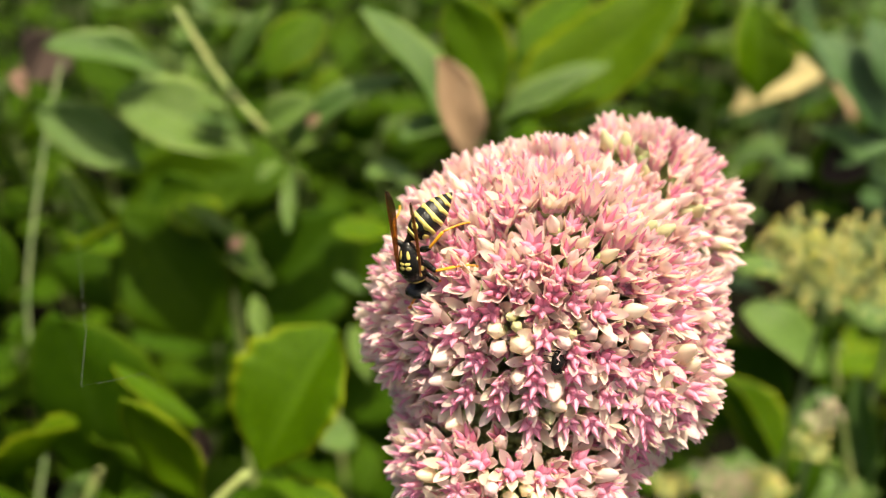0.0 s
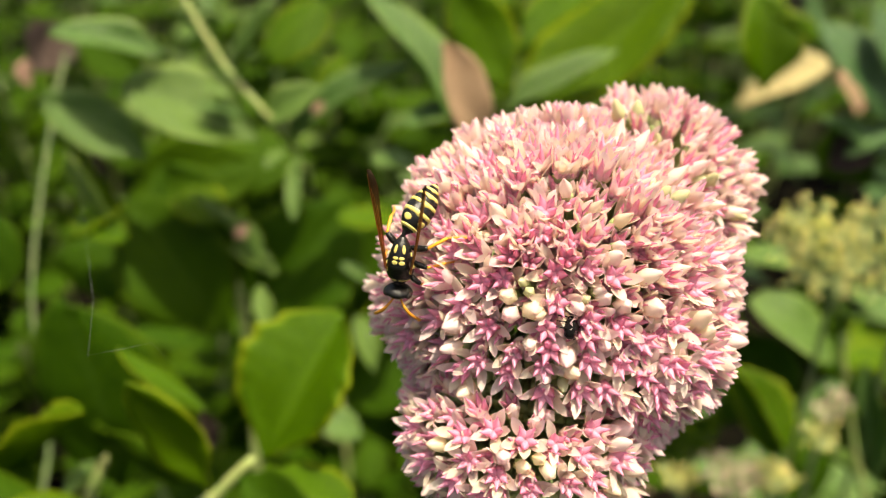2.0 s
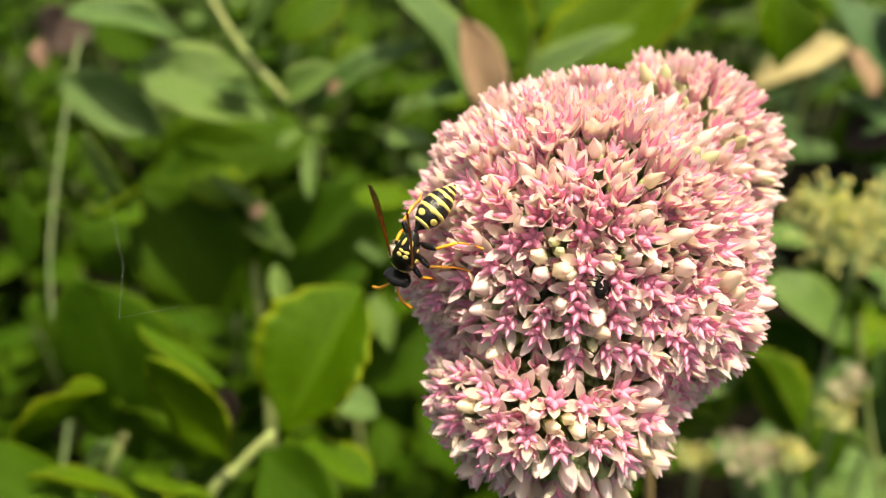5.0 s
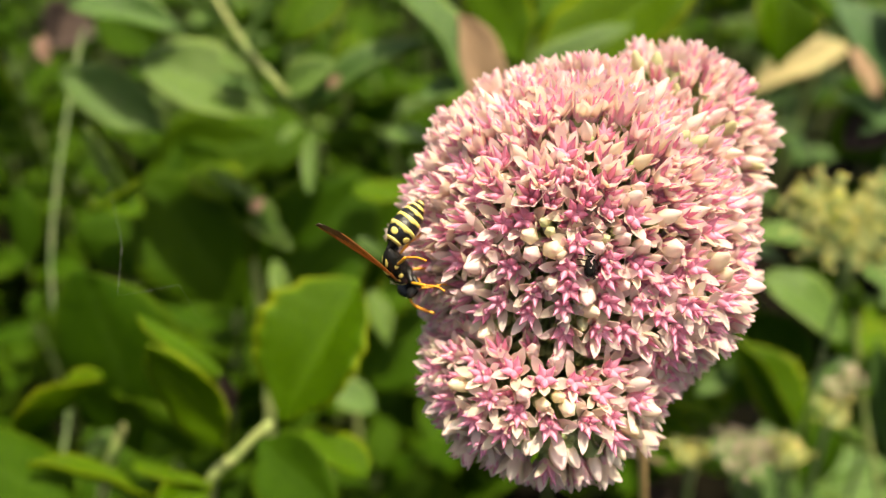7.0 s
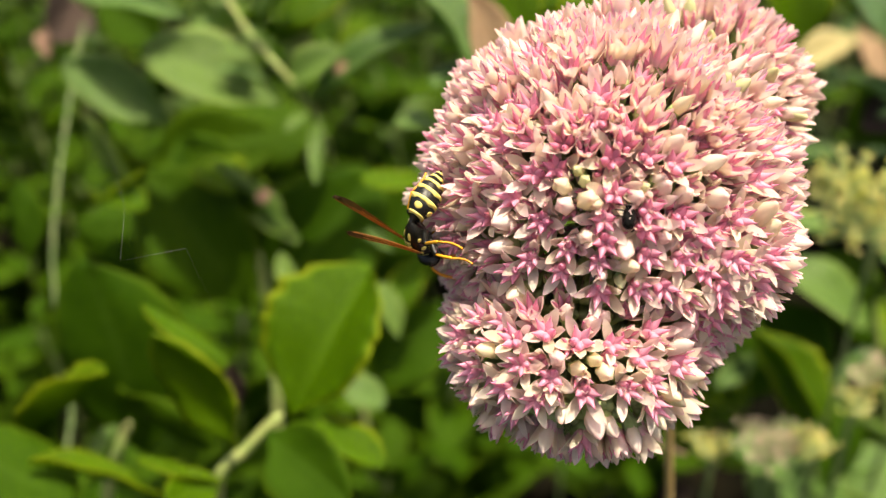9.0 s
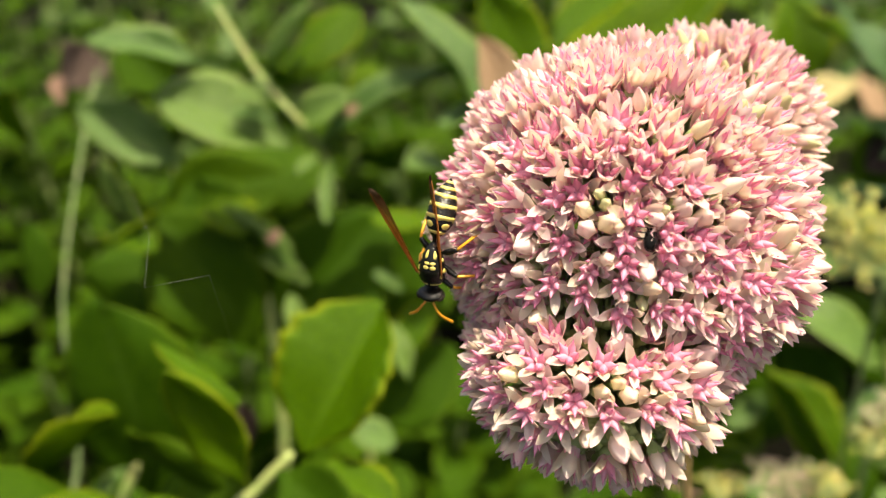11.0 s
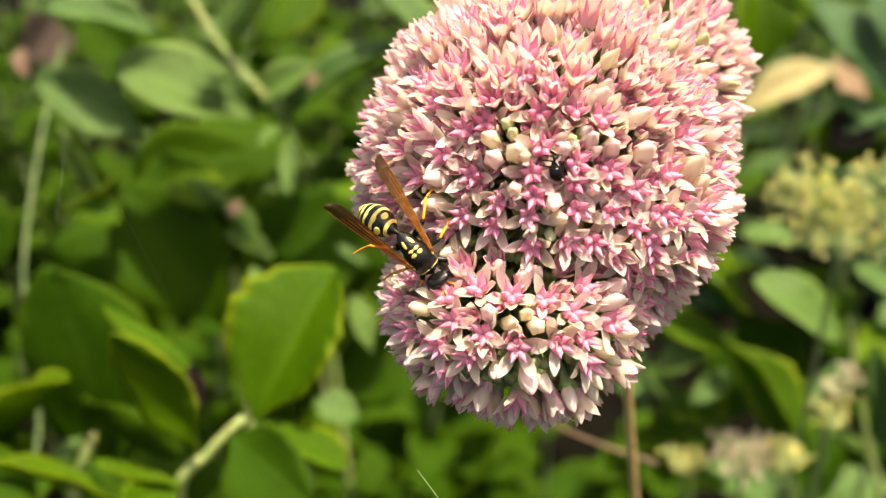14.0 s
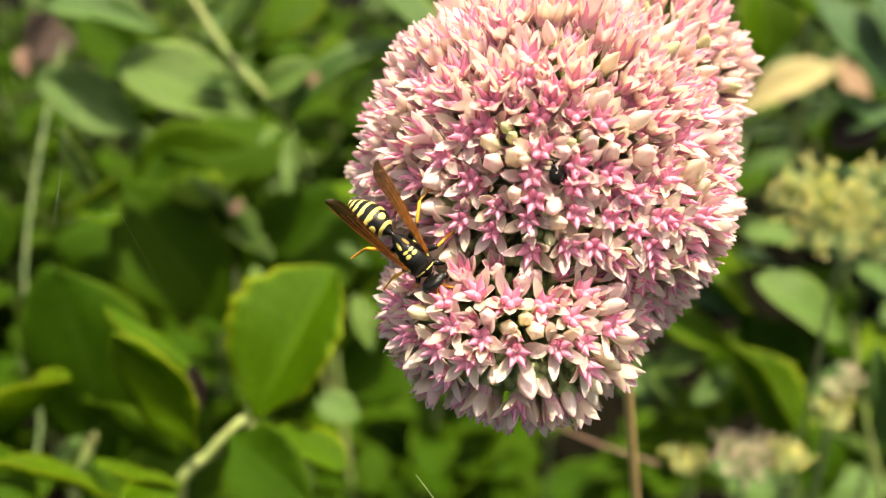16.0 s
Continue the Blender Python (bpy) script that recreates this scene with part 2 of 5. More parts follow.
def leaf_mesh(name, mat, width, fold, curl, scallops, seed, thick=0.018, point=1.0, belly=1.12):
    """A fleshy blade of length 1 along x, its upper face towards z."""
    rnd = random.Random(seed)
    n, k = 36, 8
    lobes = [rnd.uniform(0.15, 1.0) for _ in range(9)]
    lean = rnd.uniform(-0.05, 0.05)
    top, low, edge, way = [], [], [], []
    for i in range(n + 1):
        t = i / n
        w = 0.5 * width * (math.sin(math.pi * min(1.0, t ** belly) * 0.985 + 0.02) ** (0.62 * point)) * (0.35 + 0.65 * min(1, t / 0.3))
        w *= 1 + scallops * lobes[int(t * 7.5)] * (0.5 - 0.5 * math.cos(2 * math.pi * t * 7.5)) * (1 if 0.2 < t < 0.97 else 0)
        for j in range(k + 1):
            s = 2 * j / k - 1
            y = w * s + lean * math.sin(math.pi * t)
            z = fold * abs(w * s) ** 1.3 + curl * (t * t - 0.35 * t) + 0.035 * math.sin(5 * t + 2.5 * s + seed) * abs(s) + 0.012 * math.sin(13 * t - 4 * s + 2 * seed) * abs(s)
            h = thick * (1 - 0.72 * abs(s) ** 3) * (0.5 + 0.5 * math.sin(math.pi * min(1, t * 0.9 + 0.1)))
            groove = 0.010 * math.exp(-(s / 0.12) ** 2)
            top.append((t, y, z + h - groove))
            low.append((t, y, z - h - groove * 1.2))
            edge.append(max(abs(s), 0.0))
            way.append(t)
    faces = []
    m = (n + 1) * (k + 1)
    for i in range(n):
        for j in range(k):
            a, b, c, d = i * (k + 1) + j, (i + 1) * (k + 1) + j, (i + 1) * (k + 1) + j + 1, i * (k + 1) + j + 1
            faces.append((a, b, c, d))
            faces.append((m + d, m + c, m + b, m + a))
        for j in (0, k):
            a, b = i * (k + 1) + j, (i + 1) * (k + 1) + j
            faces.append((a, m + a, m + b, b) if j == 0 else (b, m + b, m + a, a))
    for i in (0, n):
        for j in range(k):
            a, b = i * (k + 1) + j, i * (k + 1) + j + 1
            faces.append((b, m + b, m + a, a) if i == 0 else (a, m + a, m + b, b))
    return mesh_of(name, top + low, faces, mat, way + way, edge + edge)


def blade_pose(base, tip, facing, wide=1.0):
    """Lays a unit blade from base to tip, its face turned towards facing."""
    base, tip = Vector(base), Vector(tip)
    x = tip - base
    size = x.length
    x = x.normalized()
    z = Vector(facing)
    z = (z - z.dot(x) * x).normalized()
    y = z.cross(x)
    m = Matrix((x, y, z)).transposed().to_4x4()
    return Matrix.Translation(base) @ m @ Matrix.Diagonal((size, size * wide, size, 1))

# ---- the flower head ----
MM = 0.001


def petal_shape(length=4.1, width=1.35, curl=0.5, cup=0.25):
    """A pointed, channelled petal along x, with an upper and a lower skin that meet at its rims."""
    prof = ((0.0, 0.45), (0.22, 0.82), (0.48, 1.0), (0.72, 0.88), (0.89, 0.48), (1.0, 0.06))
    verts, faces, share = [], [], []
    for t, w in prof:
        x, h = t * length * MM, 0.5 * w * width * MM
        z = curl * MM * (t * t * 1.4 - 0.5 * t)
        up = cup * h * 1.6
        keel = z - 0.00008 - 0.00012 * (1 - t)
        verts += [(x, -h, z + up), (x, 0, z + 0.00004), (x, h, z + up), (x, -h, z + up), (x, 0, keel), (x, h, z + up)]
        share += [t] * 6
    for i in range(len(prof) - 1):
        o, p = i * 6, (i + 1) * 6
        faces += [(o, p, p + 1, o + 1), (o + 1, p + 1, p + 2, o + 2), (o + 4, p + 4, p + 3, o + 3), (o + 5, p + 5, p + 4, o + 4)]
    return verts, faces, share


def pistil_shape(seed=0, tall=1.0):
    """Five carpels that stand close together in a star."""
    rnd = random.Random(seed)
    verts, faces, share = [], [], []
    for k in range(5):
        a = 2 * math.pi * (k + 0.5) / 5
        out = Vector((math.cos(a), math.sin(a), 0))
        e = rnd.uniform(0.18, 0.36)
        line = [out * q * MM + Vector((0, 0, h * (tall if h > 2 else 1) * MM)) for q, h in ((0.22, 0.1), (0.46, 0.6), (0.56, 1.15), (0.66 + 0.3 * e, 1.7), (0.80 + 0.6 * e, 2.2), (0.92 + 1.0 * e, 2.65), (1.03 + 1.3 * e, 3.0))]
        v, f, s = tube(line, [r * MM * (0.9 if tall > 1 else 1) for r in (0.38, 0.58, 0.60, 0.48, 0.27, 0.12, 0.03)], 7)
        o = len(verts)
        verts += v
        faces += [tuple(i + o for i in q) for q in f]
        share += s
    return verts, faces, share


def cup_shape(stalk=7.0):
    line = [(0, 0, -stalk * MM), (0, 0, -stalk * 0.5 * MM), (0, 0, -1.2 * MM), (0, 0, -0.4 * MM), (0, 0, 0.35 * MM)]
    return tube(line, [0.38 * MM, 0.36 * MM, 0.42 * MM, 0.85 * MM, 0.75 * MM], 6)


def bud_shape(length=3.0, width=1.9, keen=0.0):
    """A closed bud along z: five petals shut in a blunt point, with faint furrows."""
    verts, faces, share = [], [], []
    prof = ((0.0, 0.42), (0.12, 0.74), (0.32, 1.0), (0.55, 0.95), (0.75, 0.72), (0.9, 0.42), (0.97, 0.2), (1.0, 0.05))
    sides = 10
    for t, w in prof:
        w *= 1 - keen * t * t * (1 - 0.6 * (t > 0.95))
        for k in range(sides):
            a = 2 * math.pi * k / sides
            r = 0.5 * width * MM * w * (1.0 if k % 2 else 0.80)
            verts.append((r * math.cos(a + 0.25 * t), r * math.sin(a + 0.25 * t), (t * length - 0.4) * MM))
            share.append(t)
    for i in range(len(prof) - 1):
        for k in range(sides):
            k2 = (k + 1) % sides
            faces.append((i * sides + k, i * sides + k2, (i + 1) * sides + k2, (i + 1) * sides + k))
    faces.append(tuple((len(prof) - 1) * sides + k for k in range(sides)))
    return verts, faces, share


PETAL_FORMS = [petal_shape(3.8, 1.38, 0.5, 0.22), petal_shape(3.4, 1.28, 0.9, 0.30), petal_shape(3.8, 1.36, 0.3, 0.26), petal_shape(3.5, 1.3, -0.4, 0.2), petal_shape(4.2, 1.80, 0.5, 0.34), petal_shape(3.9, 1.65, 0.9, 0.36)]
PETAL_MESHES = [mesh_of("petal", *f[:2], PETAL, f[2]) for f in PETAL_FORMS]
PISTIL_FORMS = [pistil_shape(1), pistil_shape(2), pistil_shape(3, 1.25), pistil_shape(4, 1.32)]
PISTIL_MESHES = [mesh_of("pistil", *f[:2], PISTIL, f[2]) for f in PISTIL_FORMS]
CUP_FORM = cup_shape()
CUP_MESH = mesh_of("floret", *CUP_FORM[:2], STALK, CUP_FORM[2])
BUD_FORMS = [bud_shape(3.2, 1.9), bud_shape(3.7, 1.85), bud_shape(2.8, 1.85), bud_shape(4.0, 1.8, 0.42), bud_shape(3.6, 1.7, 0.36)]
BUD_MESHES = [mesh_of("bud", *f[:2], BUD, f[2]) for f in BUD_FORMS]
YOUNG_MESHES = [mesh_of("bud", *f[:2], BUD_YOUNG, f[2]) for f in BUD_FORMS]
STALK_MESH = mesh_of("pedicel", *cup_shape(8.0)[:2], STALK)


def petal_turns(rnd, spread):
    """The five petals' poses in a floret whose petals lie that many degrees off its axis."""
    start = rnd.uniform(0, 72)
    return [pose(0, 0, 0.2 * MM, 0, 0, start + 72 * k + rnd.uniform(-7, 7)) @ pose(0.45 * MM, 0, 0, 0, -(90 - spread + rnd.uniform(-9, 9)), 0) for k in range(5)], start


def join_forms(pieces):
    """Pieces of (vertices, faces, share, material index, matrix) as one set of lists."""
    verts, faces, share, slots = [], [], [], []
    for v, f, s, slot, m in pieces:
        o = len(verts)
        a = np.array([tuple(p) for p in v])
        mm = np.array(m)
        a = a @ mm[:3, :3].T + mm[:3, 3]
        verts += a.tolist()
        faces += [tuple(i + o for i in q) for q in f]
        share += s
        slots += [slot] * len(f)
    return verts, faces, share, slots


def floret_pieces(rnd, spread, m=Matrix()):
    turns, start = petal_turns(rnd, spread)
    form = rnd.choice(PETAL_FORMS[4:] if spread < 30 else PETAL_FORMS[:4])
    return [(*CUP_FORM, 2, m)] + [(*form, 0, m @ q) for q in turns] + [(*rnd.choice(PISTIL_FORMS[2:] if spread < 32 else PISTIL_FORMS[:2]), 1, m @ pose(0, 0, 0, 0, 0, start + 36))]


def mesh_from_pieces(name, pieces, mats):
    v, f, s, slots = join_forms(pieces)
    me = mesh_of(name, v, f, mats[0], s)
    for mt in mats[1:]:
        me.materials.append(mt)
    me.polygons.foreach_set("material_index", slots)
    return me


rnd = random.Random(7)
FLORET_MESHES = [mesh_from_pieces("floret", floret_pieces(rnd, sp), (PETAL_REST, PISTIL_REST, STALK)) for sp in (19, 24, 28, 33, 39, 45, 51, 57)]


def frame_on(p, normal, turn):
    q = Vector(normal).normalized().to_track_quat("Z", "Y").to_matrix().to_4x4()
    return Matrix.Translation(p) @ q @ pose(0, 0, 0, 0, 0, turn)


# centre, half axes, number of florets round the whole lobe
LOBES = [
    (Vector((0.0246, 0.1072, 0.3968)), Vector((0.0222, 0.0202, 0.0228)), 1080),
    (Vector((0.0388, 0.1190, 0.4060)), Vector((0.0128, 0.0130, 0.0130)), 280),
    (Vector((0.0198, 0.0935, 0.3838)), Vector((0.0146, 0.0125, 0.0100)), 230),
    (Vector((0.0332, 0.1005, 0.3962)), Vector((0.0122, 0.0130, 0.0116)), 230),
]
FACING = Vector((0, -0.87, 0.5))
# what stands out on the head, in millimetres: buds with their size, and open florets
HEART_BUDS = [
    (10.7, 91, 399.4, 1.33), (17, 89.2, 405.2, 1.35), (19, 89, 406, 1.47), (20.2, 88.3, 406.1, 1.07), (19, 87.5, 402.4, 1.11), (23.6, 86.9, 401.6, 1.28),
    (23.3, 86.4, 399.2, 1.19), (24.3, 88.4, 406.8, 1.24), (27.3, 88.8, 407.5, 1.22), (29.6, 88.9, 406.5, 1.36), (33.5, 90, 405.5, 1.5), (27.5, 86.9, 402.5, 1.02),
    (16.9, 89.9, 407.2, 1.25), (11.1, 91.4, 402.6, 1.39), (31.9, 90.7, 409, 1.25), (28.2, 91.2, 411.3, 1.23), (39.3, 91, 402.3, 1.52), (40.4, 90.6, 400.9, 1.31),
    (45, 95.7, 396.7, 1.42), (21.1, 86.2, 398.3, 0.82), (12.5, 89.7, 394, 1.28), (26.6, 88.8, 408.6, 0.88),
]
CROWN_BUDS = [
    (15.7, 96.5, 414.4, 1.48), (17, 93.8, 413.1, 1.14), (23.6, 97, 417.2, 1.28), (26.4, 95.1, 415.7, 1.27), (29.2, 92.2, 412.5, 1.18), (43.8, 107.4, 410.6, 1.4),
    (47.6, 109.2, 408.4, 1.36), (37.3, 103.5, 415.3, 1.57), (41.8, 109.1, 414.3, 1.57), (30.5, 102.1, 418.6, 1.36), (38.2, 111.1, 417, 1.33), (42.7, 112, 416.9, 1.36),
    (6.5, 108.7, 410.6, 1.46), (5.2, 108.4, 408.5, 1.46), (2.4, 106.8, 402.1, 1.3), (6.2, 98.7, 406.9, 1.19), (12.6, 110, 416.4, 1.29), (20.6, 97.6, 417.3, 1.14),
    (35.9, 92.6, 408.6, 1.36), (33.5, 98.4, 416, 1.25), (50.1, 112.4, 404.3, 1.51), (31.2, 107.4, 418.8, 1.57), (33.2, 106.4, 418.2, 1.57),
]
SKIRT_BUDS = [
    (17.2, 85.9, 392.4, 1.11), (16, 82.5, 388.9, 1.26), (18, 81.5, 388.2, 1.16), (21.6, 85.5, 392.3, 1.08), (19.5, 84.4, 392.1, 0.76), (20, 81.8, 389.1, 1.02),
    (21.2, 81.5, 387.9, 1.3), (17, 80.6, 383.1, 1.22), (20.1, 80.7, 382.3, 1.4), (21.9, 80.7, 381.3, 1.14), (28.7, 82.6, 384.1, 1.07), (29.9, 86.5, 388.9, 1.51),
    (29.2, 85, 388.3, 1.35), (8, 85.2, 382.1, 1.02), (8.8, 85.7, 387.7, 1.2), (30.9, 84.6, 384.9, 1.24),
]
YOUNG_BUDS = [
    (18.4, 89.9, 409.2, 0.81), (18.8, 89.3, 408.2, 0.87), (37.6, 100.1, 414.6, 1.03), (44.3, 108.6, 412.9, 1.25), (35.8, 99.4, 415.6, 0.98), (48.2, 109.6, 408.6, 1.2),
    (42.5, 108.1, 413.6, 1.07), (25.1, 88.4, 407.8, 0.87), (22.6, 86.2, 400.7, 0.74), (23.1, 86, 397.6, 0.89),
    (34.1, 117.9, 418.8, 1.21), (36.0, 116.9, 419.2, 1.2),
]
HEART_STARS = [
    (14.6, 89.9, 403.2), (21, 88.1, 404.1), (25.8, 88.2, 405.1), (29.4, 88.4, 404.1), (25.4, 87.6, 403.2), (22, 89, 406.8),
    (21.9, 90.6, 410), (13.9, 92.1, 407.8), (16.2, 91.5, 408.7), (11.6, 92.2, 405), (8.7, 93.5, 401.9), (21.3, 87.5, 401.7),
    (20.7, 87.2, 399.4), (16.9, 88.1, 397.9), (13.5, 89.5, 398.5), (17.4, 88.2, 400.6), (21.1, 87.1, 395.8), (11.6, 90.6, 396.5),
    (25.9, 87.1, 400.1), (29.6, 87.5, 399.5), (35.5, 87.9, 399), (32.9, 87.4, 397.7), (36.5, 90.1, 402.7), (38.2, 93.3, 406.2),
    (25.1, 86.8, 396.4), (27.9, 87, 396.2), (34.8, 87.4, 395.9), (32.3, 88.6, 401.8), (45.9, 100.9, 397.6), (40.6, 90.1, 398.1),
    (37.7, 88.4, 398),
]
CROWN_STARS = [
    (17, 92.7, 411), (28.5, 90.5, 409.4), (25.6, 92.6, 412.9), (23.2, 91.4, 411.3), (36.8, 96.3, 411.7), (31.7, 93.6, 412.4),
    (29.6, 97.8, 416.5), (25.6, 101.2, 418.7), (39.4, 101.9, 413), (7.6, 95.8, 404.4), (7.1, 108.9, 411), (9, 100.6, 411.5),
    (10.4, 107.2, 414.6), (15.9, 98.1, 415.3), (17.7, 94.8, 413.6), (13.8, 97.1, 413.4), (7.3, 99.6, 408.6), (21.1, 95.5, 415.2),
    (44, 99, 403.8), (10.9, 95.8, 409.7), (3.6, 107.3, 404.8), (5, 108, 407.9), (2.3, 105.2, 396.6), (3, 103, 400.5),
    (41, 97.6, 408), (34.6, 92, 408.2), (45.4, 112.7, 415.4), (49.8, 113.6, 410.4), (21.2, 100.9, 418.4), (15, 104.1, 417.3),
    (33.2, 96.4, 414.2), (25.8, 90.8, 410.3), (18.8, 93.5, 412.7),
]
SKIRT_STARS = [
    (11.5, 85.5, 389.3), (15, 84.9, 390.5), (18.6, 83.7, 390.2), (22.1, 83.5, 389.8), (26.6, 85.4, 390.1), (25.1, 83.1, 388.4),
    (12.3, 83.5, 387.4), (15.4, 82, 386.7), (5.2, 91.9, 383.1), (7.2, 86.9, 384.5), (10.6, 83.6, 384.5), (19.1, 81, 385.5),
    (23.5, 81.4, 385.7), (29.5, 84.5, 386.4), (26.5, 82.4, 385.7), (31.1, 87, 379.7), (33.7, 89.4, 385.2), (33.3, 88.9, 382),
    (27, 82.5, 382.6), (16.8, 85, 376.5), (21, 84.6, 376.6), (13.8, 81.9, 384.2), (10.5, 86.2, 378.5), (7.4, 88.7, 379.8),
    (9.9, 87, 378.4), (5.9, 90.5, 386.3), (38.7, 94.5, 386.2), (38.4, 89.3, 392.2), (35.1, 88.2, 392.2),
]


FRINGE_STARS = [
    (32.5, 87.7, 393.3), (34.5, 88.5, 391.4), (37.3, 93.5, 385.8), (32.1, 88.9, 390.0), (38.8, 97.1, 383.1), (35.4, 87.8, 393.9),
    (34.7, 91.3, 386.8), (40.2, 97.4, 384.6), (41.7, 97.8, 386.3), (30.2, 87.5, 394.9),
]
GAPS = {"bud": 0.0029, "tall": 0.0023, "young": 0.0020}


def outward(p, lobes):
    """The way out of the lobe on whose skin the place lies."""
    def depth(i):
        c, r, _ = LOBES[i]
        return abs(math.sqrt(sum(((p[q] - c[q]) / r[q]) ** 2 for q in range(3))) - 1)
    c, r, _ = LOBES[min(lobes, key=depth)]
    return Vector(((p.x - c.x) / r.x ** 2, (p.y - c.y) / r.y ** 2, (p.z - c.z) / r.z ** 2)).normalized()


def lobe_sites():
    """Place, way out, form, size and spread of every floret and bud."""
    rnd = random.Random(21)
    sites = []
    for rows, lobes, form, lean in ((HEART_BUDS, (0, 3), "bud", 0.35), (CROWN_BUDS, (0, 1, 3), "tall", 0.3), (SKIRT_BUDS, (2,), "bud", 0.3), (YOUNG_BUDS, (0, 1, 3), "young", 0.3)):
        for x, y, z, size in rows:
            p = Vector((x, y, z)) * MM
            n = outward(p, lobes)
            tilt = Vector((rnd.uniform(-1, 1), rnd.uniform(-0.4, 0.4), rnd.uniform(-0.3, 1)))
            sites.append((p, (n + lean * tilt).normalized(), form, size * (0.84 if form == "tall" else 0.96), 0))
    for rows, lobes, low, high in ((HEART_STARS, (0, 3), 46, 66), (CROWN_STARS, (0, 1, 3), 22, 36), (SKIRT_STARS, (2,), 36, 58), (FRINGE_STARS, (0, 3), 32, 48)):
        for x, y, z in rows:
            p = Vector((x, y, z)) * MM
            n = outward(p, lobes)
            shut = n.z < -0.5
            sites.append((p, (n + Vector((0, -0.1, 0.15))).normalized(), "star", rnd.uniform(0.98, 1.12), rnd.uniform(20, 30) if shut else rnd.uniform(low, high)))
    # a furrow of green buds between the two upper domes
    chain = [Vector(q) * MM for q in ((35.5, 119.0, 418.0), (34.3, 112.8, 416.5), (34.9, 105.5, 416.2), (38.6, 105.0, 413.6), (45.3, 109.0, 410.0))]
    furrow = [a.lerp(b, k / 4) for a, b in zip(chain, chain[1:]) for k in range(5)]
    sites = [q for q in sites if q[2] != "star" or min((q[0] - w).length for w in furrow) > 0.0028]
    chosen = [(q[0], GAPS[q[2]] if q[2] != "star" else 0.0025 if q[0].z < 0.4105 else 0.0018) for q in sites]
    hollow = Vector((0.0236, 0.0857, 0.4053))
    for i, (c, r, count) in enumerate(LOBES):
        for k in range(count):
            z = 1 - 2 * (k + 0.5) / count
            a = k * 2.399963 + i
            d = Vector((math.sqrt(1 - z * z) * math.cos(a), math.sqrt(1 - z * z) * math.sin(a), z))
            d = (d + Vector((rnd.uniform(-1, 1), rnd.uniform(-1, 1), rnd.uniform(-1, 1))) * 0.045).normalized()
            p = c + Vector((d.x * r.x, d.y * r.y, d.z * r.z)) * rnd.uniform(0.95, 1.05)
            if i == 2 and d.z < 0:
                # the lower cluster narrows downwards
                p.x = c.x + (p.x - c.x) * (1 + 0.35 * d.z) - 0.0026 * d.z
                p.z += 0.0022 * d.z
            near = min(Vector((p.x - q.x, (p.y - q.y) * (0.55 if p.y < q.y else 1), p.z - q.z)).length for q in furrow)
            notch = near < 0.0046
            if near < 0.0024 or notch and k % 2:
                continue
            if notch:
                p = c + (p - c) * 0.90
            n = Vector((d.x / r.x, d.y / r.y, d.z / r.z)).normalized()
            n = (n + Vector((rnd.uniform(-1, 1), rnd.uniform(-1, 1), rnd.uniform(-1, 1))) * 0.3).normalized()
            if i != 3 and d.dot(Vector((0, 0.55, -0.83))) > 0.62 or i == 3 and d.y > 0.45:
                continue
            if any(j != i and sum(((p[q] - c2[q]) / (r2[q] * 1.04)) ** 2 for q in range(3)) < 1 for j, (c2, r2, _) in enumerate(LOBES)):
                continue
            if (p - hollow).length < 0.0050:
                continue
            # the band between the main dome and the lower cluster stays open
            if i != 2 and p.z < 0.3950 and d.y < 0.1 and 0.003 < p.x < 0.0295 or i == 2 and d.z > 0.55 and d.y > -0.15:
                continue
            if any((p - q).length < gap for q, gap in chosen):
                continue
            front = i != 1 and d.y < -0.45 and d.z < 0.35
            spread = rnd.uniform(15, 29) if n.z > 0.5 or n.z < -0.4 or abs(n.x) > 0.72 else rnd.uniform(34, 58)
            form = "young" if notch and rnd.random() < 0.75 else ("tall" if d.z > 0.2 else "bud") if rnd.random() < 0.15 else "star"
            sites.append((p, n, form, rnd.uniform(0.95, 1.12) if front else rnd.uniform(0.88, 1.08), spread))
    sites.sort(key=lambda s: -(s[0] - LOBES[0][0]).dot(FACING))
    return sites


